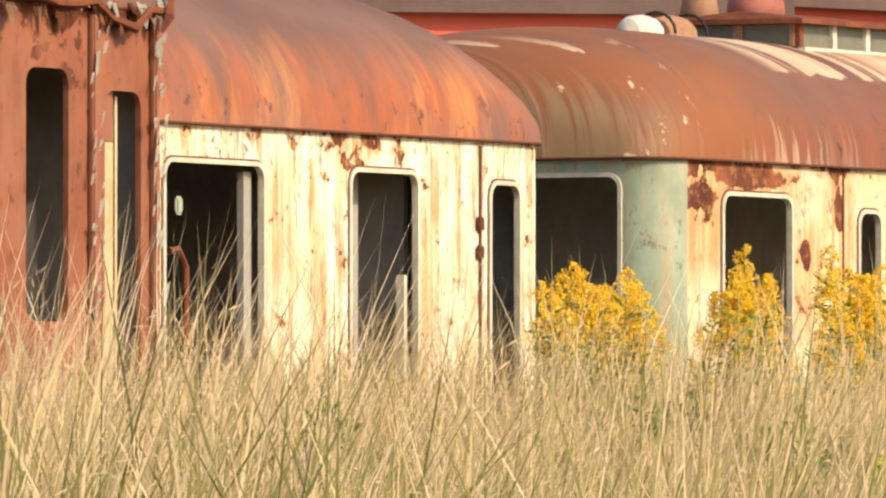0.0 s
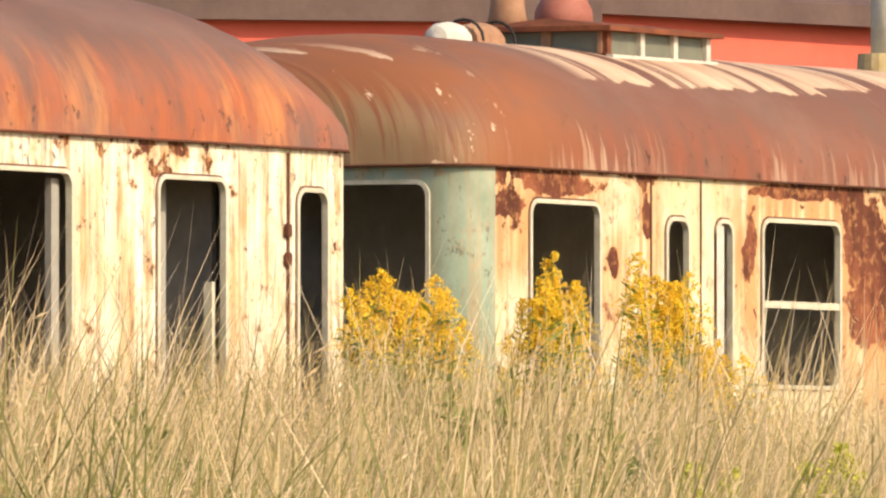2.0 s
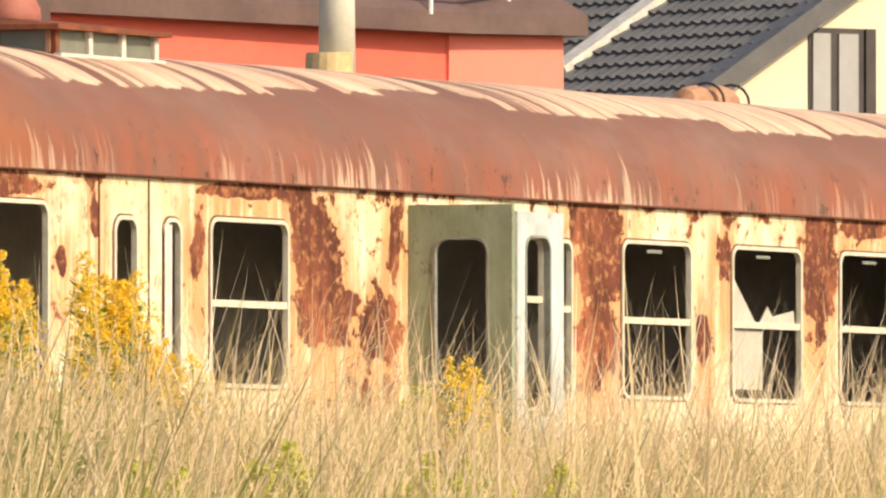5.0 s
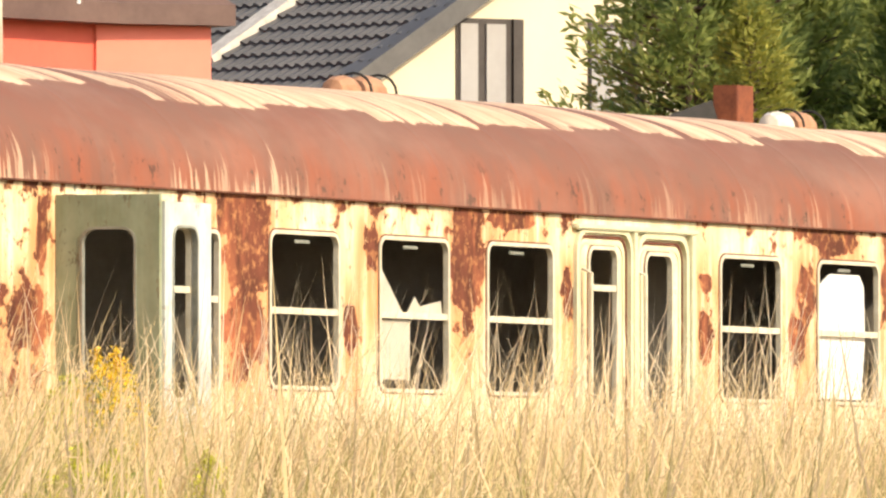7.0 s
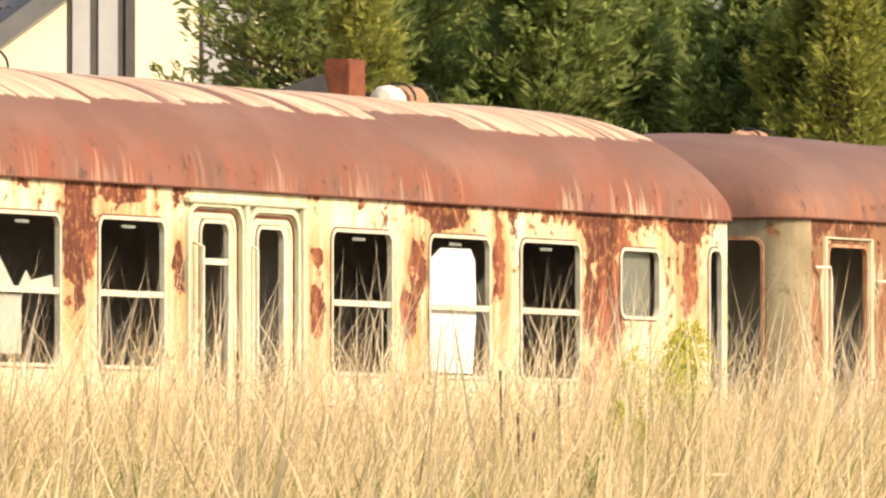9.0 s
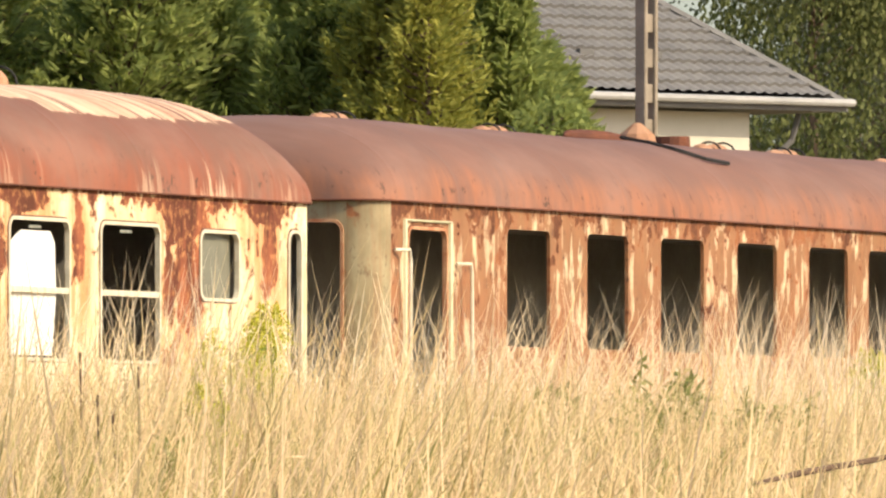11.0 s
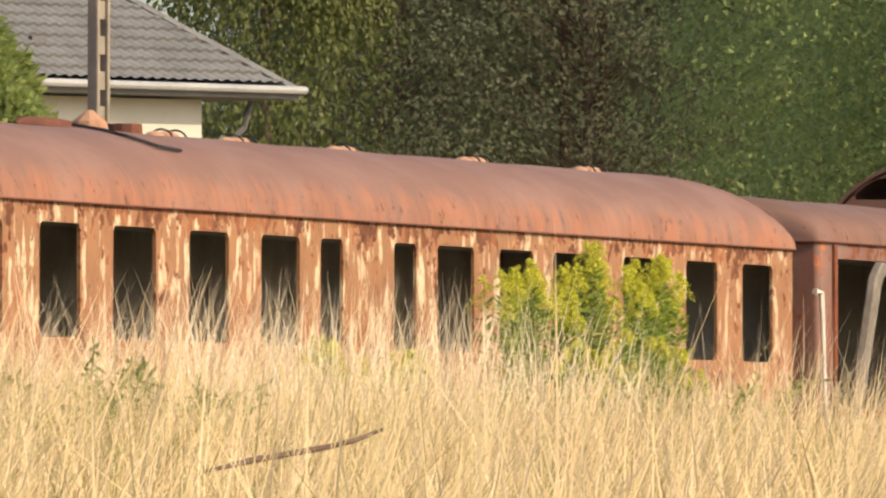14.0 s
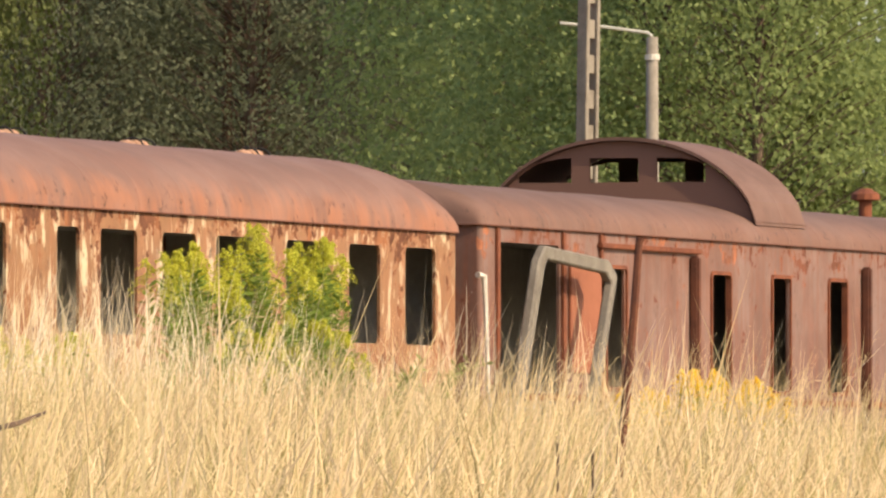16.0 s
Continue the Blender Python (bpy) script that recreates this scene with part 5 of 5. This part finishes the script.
# the wood behind
wood = broadleaf("pine", "tall dark pine of the wood behind", 20.0, 4.6, 80, M_HAZYWOOD, foot(18.2, 335), 34000, 0.145, 0.30, 0.0, M_BARK, "wood", 420)
for k in range(9):
    bb = 18.0 - k * 0.30
    far = 330 + (k % 3) * 14
    m = pose(*foot(bb, far), 0, 0, (k * 67) % 360)
    copy_thing(wood, m)
low_wood = broadleaf("pine", "young dark pine filling the foot of the wood", 17.0, 5.4, 83, M_HAZYWOOD, foot(18.15, 362), 24000, 0.20, 0.25, 0.0, M_BARK, "wood", 280)
for k in range(7):
    copy_thing(low_wood, pose(*foot(17.82 - k * 0.35, 360 + (k % 2) * 9), 0, 0, (k * 97) % 360))
for bb, far, h, sd in ((17.20, 331, 24.0, 81), (17.03, 333, 23.0, 84)):
    p = foot(bb, far)
    pine = thing("pine", "tall pine with a bare orange-brown trunk", "tree", "wood", at=p)
    b = bmesh.new()
    tube(b, [(0, 0, -0.3), (0.1, 0, h * 0.35), (0.25, 0, h * 0.7), (0.3, 0, h)], [0.16, 0.13, 0.09, 0.03], 8)
    part("trunk", b, M_PINEBARK, pine)
    rs = np.random.RandomState(sd)
    b = bmesh.new()
    for k in range(14):
        z = h * (0.3 + 0.05 * k)
        a = rs.rand() * 6.28
        tube(b, [(0.15, 0, z), (math.cos(a) * 1.2, math.sin(a) * 1.2, z + rs.uniform(-0.3, 0.6))], [0.03, 0.008], 5, False)
    tagged(part("branchwork", b, M_PINEBARK, pine), kind="stuff")
oak = broadleaf("broadleaf_tree", "leafy green tree in the sun", 17.0, 4.6, 90, M_BROAD, foot(15.25, 262), 46000, 0.165, 0.16, 0.05, M_BARK, "sunlit trees", 340)
for bb, far, s_, rz in ((15.85, 290, 0.95, 40), (14.85, 258, 0.85, 130), (14.48, 262, 0.52, 250), (15.40, 280, 1.1, 200)):
    o_ = copy_thing(oak, pose(*foot(bb, far), 0, 0, rz) @ Matrix.Diagonal((s_, s_, s_, 1)))

# ---- goldenrod ----
M_GOLD = leafy("goldenrod_flowers", (0.78, 0.50, 0.025), (0.90, 0.68, 0.07), None, 0.4)
M_GOLDGREEN = leafy("goldenrod_buds", (0.40, 0.42, 0.035), (0.68, 0.62, 0.08), None, 0.4)
M_STALK = leafy("green_stalks", (0.10, 0.12, 0.03), (0.17, 0.19, 0.05), None, 0.2)
M_GREENLEAF = leafy("goldenrod_leaves", (0.13, 0.19, 0.03), (0.25, 0.32, 0.055), None, 0.45)


def goldenrod(label, x, y, top, width, stems, seed, ripe=True, plume=0.32, leaves=60, depth=0.16, vary=0.30, spread=0.50):
    """A clump of goldenrod: upright stalks with narrow leaves, each ending in a plume of arching flower sprays."""
    rs = np.random.RandomState(seed)
    g = ground_z(x, y)
    ob = thing("goldenrod", label, "wildflowers", "goldenrod clumps", at=(x, y, g))
    tall = top - g
    fp, fa, lp, la, sp, sa, sl = [], [], [], [], [], [], []
    for k in range(stems):
        bx, by = rs.uniform(-0.5, 0.5) * width, rs.uniform(-0.5, 0.5) * depth
        h = tall * (1 - vary * rs.rand() ** 1.5 - 0.16 * abs(2 * bx / width) ** 2)
        lean = rs.normal(0, 0.06, 2) * np.array([1.0, 0.5])
        tip = np.array([bx + lean[0] * h, by + lean[1] * h, h])
        base = np.array([bx, by, -0.05])
        for j in range(8):
            sp.append(base + (tip - base) * j / 8), sa.append(unit((tip - base)[None])[0]), sl.append(h / 7.5)
        n = leaves
        t = rs.uniform(0.3, 0.9, n)
        a = rs.uniform(0, 2 * math.pi, n)
        lp.append(base + np.outer(t, tip - base))
        la.append(unit(np.stack([np.cos(a), np.sin(a), rs.uniform(-0.1, 0.8, n)], 1)))
        ph = plume * rs.uniform(0.7, 1.2)
        for j in range(20):
            f = j / 19
            a = rs.uniform(0, 2 * math.pi)
            d = np.array([math.cos(a), math.sin(a), 0.0])
            reach = ph * spread * (1 - f) ** 0.6 + 0.02
            start = tip - np.array([0, 0, ph * (1 - f)])
            u = np.linspace(0.06, 1.0, 28)[:, None]
            arc = start + d * reach * u + np.array([0, 0, 1.0]) * (0.80 * reach * u - 1.05 * reach * u * u)
            fp.append(arc + rs.normal(0, 0.007, arc.shape)), fa.append(unit(rs.normal(0, 1, (28, 3)) + np.array([0, 0, 0.8])))
    fp, fa, lp, la = (np.concatenate(v) for v in (fp, fa, lp, la))
    sp, sa, sl = np.array(sp), np.array(sa), np.array(sl)
    n = len(sp)
    tagged(child("stalk_growth", leaf_mesh("stalks", sp, sa, np.tile(np.array([[0.9, -0.43, 0.0]]), (n, 1)), sl, np.full(n, 0.012)), M_STALK, ob), kind="stuff")
    n = len(lp)
    tagged(child("foliage", leaf_mesh("leaves", lp, la, unit(np.cross(la, rs.normal(0, 1, (n, 3)))), rs.uniform(0.07, 0.15, n), rs.uniform(0.014, 0.026, n)), M_GREENLEAF, ob), kind="stuff")
    n = len(fp)
    tagged(child("bloom", leaf_mesh("plumes", fp, fa, unit(np.cross(fa, rs.normal(0, 1, (n, 3)))), rs.uniform(0.011, 0.022, n), rs.uniform(0.008, 0.016, n)),
          M_GOLD if ripe else M_GOLDGREEN, ob), kind="stuff")
    return ob


RIPE = "yellow flowering goldenrod clump beside the train"
GREEN = "tall green goldenrod with yellow-green plumes beside the train"
goldenrod(RIPE, 59.45, 31.5, 3.14, 0.72, 25, 1, plume=0.27, vary=0.16)
goldenrod(RIPE, 59.95, 31.5, 3.18, 0.22, 7, 2, plume=0.27, vary=0.2)
goldenrod(RIPE, 61.22, 31.5, 3.17, 0.62, 24, 3, plume=0.28, vary=0.2)
goldenrod(RIPE, 61.08, 31.5, 3.40, 0.08, 3, 4, spread=0.4)
goldenrod(RIPE, 62.42, 31.4, 3.28, 0.62, 26, 5, plume=0.29, vary=0.26)
goldenrod(RIPE, 62.75, 31.2, 2.86, 0.5, 14, 6)
goldenrod(RIPE, 57.45, 27.0, 2.70, 0.32, 9, 7, True, 0.3, 40)
goldenrod(RIPE, 56.95, 27.1, 2.58, 0.45, 9, 8, False, 0.3, 40)
for k, (bx, by, tp) in enumerate(((39.2, 19.1, 2.02), (41.5, 19.6, 2.02), (40.4, 18.9, 1.92), (45.5, 20.9, 2.1), (38.0, 18.9, 1.95), (43.5, 20.5, 2.02))):
    goldenrod("low pale goldenrod among dry grass", bx, by, tp, 0.7, 8, 30 + k, False, 0.22, 20)
goldenrod("pale yellow goldenrod clump among dry grass", 79.7, 30.5, 2.98, 0.75, 22, 10, False, 0.36, 24)
goldenrod("pale yellow goldenrod clump among dry grass", 78.7, 30.4, 2.80, 0.75, 18, 11, False, 0.34, 24)
goldenrod("low pale goldenrod among dry grass", 66.0, 25.5, 2.40, 0.5, 8, 12, False, 0.25, 30)
goldenrod(GREEN, 99.9, 31.3, 3.54, 1.3, 20, 13, False, 0.24, 150, 0.2, 0.10)
goldenrod(GREEN, 101.85, 31.3, 3.72, 1.3, 20, 14, False, 0.27, 150, 0.2, 0.14)
goldenrod(GREEN, 103.6, 31.3, 3.64, 1.8, 27, 15, False, 0.24, 150, 0.2, 0.12)
goldenrod(GREEN, 102.0, 31.0, 3.0, 4.4, 40, 16, False, 0.10, 140, 0.2)
goldenrod("low pale goldenrod among dry grass", 93.5, 30.8, 2.85, 1.2, 20, 17, False, 0.26, 60)
goldenrod("low pale goldenrod among dry grass", 96.0, 31.0, 2.80, 1.2, 20, 18, False, 0.22, 60)
goldenrod(RIPE, 111.4, 30.6, 2.55, 1.4, 22, 19, True, 0.26, 40)
goldenrod(RIPE, 113.3, 30.6, 2.66, 1.5, 28, 23, True, 0.26, 40)
goldenrod(RIPE, 115.2, 30.6, 2.56, 1.9, 28, 20, True, 0.24, 40)


def weed(label, x, y, top, width, stems, seed):
    """A branching green weed: bent stalks with small pointed leaves."""
    rs = np.random.RandomState(seed)
    g = ground_z(x, y)
    ob = thing("weed", label, "weed", "green weeds", at=(x, y, g))
    sp, sa, sl, lp = [], [], [], []
    for k in range(stems):
        p = np.array([rs.normal(0, width * 0.2), rs.normal(0, 0.15), 0.0])
        d = unit(np.array([[rs.normal(0, 0.25), rs.normal(0, 0.25), 1.0]]))[0]
        h = (top - g) * rs.uniform(0.55, 1.0)
        for j in range(10):
            sp.append(p), sa.append(d), sl.append(h / 9.0)
            if j > 2:
                e = unit(d[None] + rs.normal(0, 0.6, (1, 3)))[0]
                sp.append(p), sa.append(e), sl.append(h * 0.16)
                lp += [p + e * h * 0.16 * q for q in rs.rand(14)] + [p + d * h * 0.1 * q for q in rs.rand(8)]
            p = p + d * h / 10
            d = unit((d + rs.normal(0, 0.12, 3))[None])[0]
    sp, sa, sl, lp = np.array(sp), np.array(sa), np.array(sl), np.array(lp)
    tagged(child("stalk_growth", leaf_mesh("stalks", sp, sa, np.tile(np.array([[0.45, -0.89, 0.0]]), (len(sp), 1)), sl, np.full(len(sp), 0.011)), M_STALK, ob), kind="stuff")
    la = unit(rs.normal(0, 1, lp.shape) + np.array([0, 0, 0.3]))
    tagged(child("foliage", leaf_mesh("leaves", lp, la, unit(np.cross(la, rs.normal(0, 1, lp.shape))), rs.uniform(0.05, 0.11, len(lp)), rs.uniform(0.016, 0.034, len(lp))), M_WEED, ob), kind="stuff")
    return ob


M_WEED = leafy("weed_leaves", (0.19, 0.21, 0.06), (0.33, 0.34, 0.11), None, 0.5)
WEED = "branching green weed among dry grass"
for bb, yy, tp, wd, st, sd in ((19.13, 25.0, 2.62, 1.3, 22, 201), (19.3, 24.0, 2.25, 1.2, 18, 202), (16.62, 28.5, 2.70, 1.2, 18, 203), (28.9, 22.0, 2.25, 1.6, 20, 204), (27.9, 25.0, 2.40, 1.6, 20, 205),
                               (29.6, 19.0, 2.0, 1.3, 18, 206), (28.2, 17.0, 1.9, 1.2, 18, 207), (27.4, 21.0, 2.15, 1.2, 18, 208), (21.5, 20.0, 2.0, 1.0, 16, 209), (18.9, 20.5, 2.0, 1.0, 16, 210)):
    weed(WEED, yy / math.tan(radians(bb)), yy, tp, wd, st, sd)

# ---- dry grass ----
M_STRAW = leafy("dry_grass", (0.48, 0.31, 0.13), (0.86, 0.61, 0.325), (0.34, 0.295, 0.10), 0.45, 0.60)
M_PALESTRAW = leafy("pale_grass_stems", (0.72, 0.515, 0.275), (0.92, 0.725, 0.46), (0.66, 0.51, 0.26), 0.42, 0.80)
M_DEADSTEM = plain("dead_brown_stem", (0.07, 0.045, 0.03), (0.14, 0.09, 0.06), 8.0, 0.95)


def ground_array(x, y):
    k = np.clip(y / WALL_Y, 0, 1)
    return 1.45 * k + 0.05 * np.sin(x * 0.35) * np.sin(y * 0.4 + 1.0)


def waves(x, y, seed, low, high, n=7):
    """A smooth uneven pattern over the ground, about -1 to 1."""
    rs = np.random.RandomState(seed)
    out = np.zeros(len(x))
    for k in range(n):
        a, f = rs.uniform(0, math.pi), rs.uniform(low, high)
        out += np.sin(f * (math.cos(a) * x + math.sin(a) * y) + rs.uniform(0, 6.28))
    return out / math.sqrt(n / 2.0) * 0.6


def grass(name, label, x, y, length, width, lean, droop, seed, mat, left=0.25):
    """Bent tapering blades as one mesh, three segments each: they lean together in tufts, mostly one way, and bow over."""
    rs = np.random.RandomState(seed)
    n = len(x)
    base = np.stack([x, y, ground_array(x, y) - 0.03], 1)
    a = np.where(rs.rand(n) < left, math.pi, 0.0) + rs.normal(0, 0.55, n) - 1.15
    d = np.stack([np.cos(a), np.sin(a), np.zeros(n)], 1)
    tilt = lean * (0.55 + 0.55 * waves(x, y, seed + 1, 0.6, 2.6) + rs.normal(0, 0.5, n))
    bow = droop * (np.abs(rs.normal(0.35, 0.6, n)) + 0.45 * np.clip(waves(x, y, seed + 2, 0.5, 1.8), 0, 2))
    view = rs.normal(-50, 38, n) * math.pi / 180
    side = np.stack([np.cos(view), np.sin(view), np.zeros(n)], 1)
    rows, c, last = [], base, 0.0
    for f, wf in ((0.0, 1.0), (0.42, 0.9), (0.75, 0.6), (1.0, 0.0)):
        th = np.clip(tilt + bow * (f + last) / 2, -1.5, 1.9)
        step = (length * (f - last))[:, None]
        c = c + step * (np.sin(th)[:, None] * d + np.cos(th)[:, None] * np.array([0, 0, 1.0]))
        last = f
        if wf:
            rows += [c - side * (width * wf / 2)[:, None], c + side * (width * wf / 2)[:, None]]
        else:
            rows += [c]
    v = np.stack(rows, 1).reshape(-1, 3)
    o = (np.arange(n) * 7)[:, None]
    quads = np.array([[0, 1, 3, 2], [2, 3, 5, 4]])
    lq = (o[:, :, None] + quads[None]).reshape(n, 8)
    lt = o + np.array([[4, 5, 6]])
    loops = np.concatenate([lq, lt], 1)
    me = bpy.data.meshes.new(name)
    me.vertices.add(7 * n)
    me.vertices.foreach_set("co", v.astype(np.float32).ravel())
    me.loops.add(11 * n)
    me.loops.foreach_set("vertex_index", loops.astype(np.int32).ravel())
    me.polygons.add(3 * n)
    st = (np.arange(n) * 11)[:, None] + np.array([[0, 4, 8]])
    me.polygons.foreach_set("loop_start", st.astype(np.int32).ravel())
    me.update(calc_edges=True)
    me.materials.append(mat)
    ob = new(name, me)
    return tagged(ob, label, "grass", kind="stuff")


def field(n, seed, near=7.0, far=32.4, bias=0.8, first=13.6, last=31.2):
    rs = np.random.RandomState(seed)
    y = near + (far - near) * rs.rand(n) ** bias
    bear = np.radians(rs.uniform(first, last, n))
    return y / np.tan(bear), y, rs


def tallness(x, y):
    """How high the grass stands: shorter towards the baggage van, in uneven tufts."""
    t = 1.42 - 0.56 * np.clip((x - 88) / 22, 0, 1)
    return t * (0.86 + 0.10 * waves(x, y, 301, 0.5, 1.4) + 0.12 * waves(x, y, 302, 2.0, 6.0))


x, y, rs = field(112000, 11)
hh = tallness(x, y) * (1.05 - 0.55 * rs.rand(len(x)) ** 1.4)
grass("dry_grass", "tall dry straw-coloured grass with green patches", x, y, hh, 0.006 + 0.010 * rs.rand(len(x)) ** 2, 0.58, 1.0, 12, M_STRAW, 0.35)
x, y, rs = field(36000, 13)
hh = tallness(x, y) * rs.uniform(0.75, 1.25, len(x))
grass("pale_grass_stems", "pale bleached grass stems above the field", x, y, hh, 0.006 + 0.007 * rs.rand(len(x)) ** 2, 0.78, 0.5, 14, M_PALESTRAW, 0.36)
# stalks that the wind has laid over, in swathes
x, y, rs = field(40000, 24, 8.0, 31.8, 0.8)
keep = waves(x, y, 303, 0.25, 0.9) + 0.5 * (x / y > 2.3) > 0.2
x, y = x[keep], y[keep]
grass("lodged_grass", "pale straw laid over by the wind", x, y, tallness(x, y) * 1.2, 0.006 + 0.008 * rs.rand(len(x)), 1.45, 0.7, 25, M_PALESTRAW, 0.15)
x, y, rs = field(66000, 15, 6.0, 32.0, 0.75)
green = np.clip(waves(x, y, 304, 0.25, 0.8) + 0.35 * waves(x, y, 305, 1.5, 3.5) + 1.0 * np.clip((2.15 - x / y) / 0.25, 0, 1), 0, 1.4)
grass("green_undergrowth", "green low grass between the dry stems", x, y, tallness(x, y) * rs.uniform(0.42, 0.66, len(x)) * (1 + 0.62 * green), 0.007 + 0.006 * rs.rand(len(x)), 0.45, 0.7, 16,
      leafy("green_grass", (0.20, 0.20, 0.055), (0.34, 0.31, 0.10), (0.50, 0.38, 0.17), 0.45))
# feathery seed heads in the upper half of the grass
n = 9000
x, y, rs = field(n, 22, 8.0, 32.2, 0.75)
top_ = ground_array(x, y) + tallness(x, y) * rs.uniform(0.55, 0.95, n)
dirs = unit(np.stack([0.42 + rs.normal(0, 0.45, n), -0.9 + rs.normal(0, 0.6, n), 1.0 + rs.normal(0, 0.5, n)], 1))
per = 10
pos = (np.stack([x, y, top_], 1)[:, None, :] + dirs[:, None, :] * (np.linspace(0, 0.24, per)[None, :, None] * rs.uniform(0.6, 1.3, (n, 1, 1)))).reshape(-1, 3)
ax = unit(np.repeat(dirs, per, 0) + rs.normal(0, 0.45, (n * per, 3)))
me = leaf_mesh("seed_heads", pos, ax, unit(np.cross(ax, rs.normal(0, 1, (n * per, 3)))), rs.uniform(0.02, 0.05, n * per), rs.uniform(0.002, 0.005, n * per))
me.materials.append(M_PALESTRAW)
tagged(new("grass_seed_heads", me), "feathery pale seed heads of the dry grass", "grass", kind="stuff")
# long bleached stems that stand up before the coaches
rs = np.random.RandomState(17)
xs_, ys_ = [], []
for x0, x1, n in ((55.5, 59.0, 170), (59.0, 65.0, 70), (65.5, 69.5, 220), (69.5, 79.0, 720), (79.0, 84.5, 260), (85.5, 91.0, 1300), (90.5, 98.0, 800), (98.0, 112.0, 120), (44.0, 48.9, 380)):
    xx = rs.uniform(x0, x1, n)
    xs_.append(xx), ys_.append(np.where(xx < 49, RY - 1.0, WALL_Y - 0.4 - 4.5 * rs.rand(n) ** 1.6))
x, y = np.concatenate(xs_), np.concatenate(ys_)
grass("tall_grass_stems", "long bleached stems standing before the coaches", x, y, rs.uniform(1.25, 2.1, len(x)), 0.006 + 0.005 * rs.rand(len(x)), 0.42, 0.45, 18, leafy("bleached_stems", (0.74, 0.58, 0.37), (0.92, 0.80, 0.60), None, 0.4), 0.4)

# ---- sticks ----
def stick(name, label, pts, radii, mat):
    ob = thing(name, label, "stick", at=pts[0])
    b = bmesh.new()
    tube(b, [Vector(p) - Vector(pts[0]) for p in pts], radii, 7)
    part("stem", b, mat, ob)
    return ob


def at_view(t_bearing, t_tilt, px, py, far):
    """The place px to the right and py below the middle of a view, at a level distance."""
    k = 0.0024912
    return toward(t_bearing - px * k, t_tilt - py * k, far)


ends = [at_view(17.3698, 1.0864, px, py, far) for px, py, far in ((-560, 385, 36), (-480, 366, 36.3), (-350, 343, 36.6), (-300, 331, 36.7), (-250, 311, 36.9))]
stick("fallen_branch", "dark fallen branch lying on the grass", [tuple(p) for p in ends], [0.005, 0.010, 0.0085, 0.008, 0.005], M_DEADSTEM)
ends = [at_view(16.2428, 1.0306, px, py, 60) for px, py in ((300, 520), (318, 330), (338, 120), (347, -10), (350, -20))]
stick("iron_rod", "thin rusty iron rod stuck in the field", [tuple(p) for p in ends], [0.019, 0.021, 0.020, 0.018, 0.022], M_GUTTER)
for (tb, tt, px, top, bot, far) in ((16.2428, 1.0306, 265, 357, 520, 45), (16.2428, 1.0306, 203, 343, 520, 45), (21.9976, 1.2403, 102, 215, 430, 55), (21.9976, 1.2403, 205, 240, 450, 52),
                                    (21.9976, 1.2403, 133, 290, 450, 50), (21.9976, 1.2403, 160, 320, 450, 50), (28.547, 1.3758, -430, 200, 420, 50)):
    a, c = at_view(tb, tt, px + 8, bot, far), at_view(tb, tt, px, top, far)
    mid = (a + c) / 2 + Vector((0.01, 0.01, 0))
    stick("dead_stalk", "dark dead weed stalk", [tuple(a), tuple(mid), tuple(c)], [0.004, 0.004, 0.006], M_DEADSTEM)
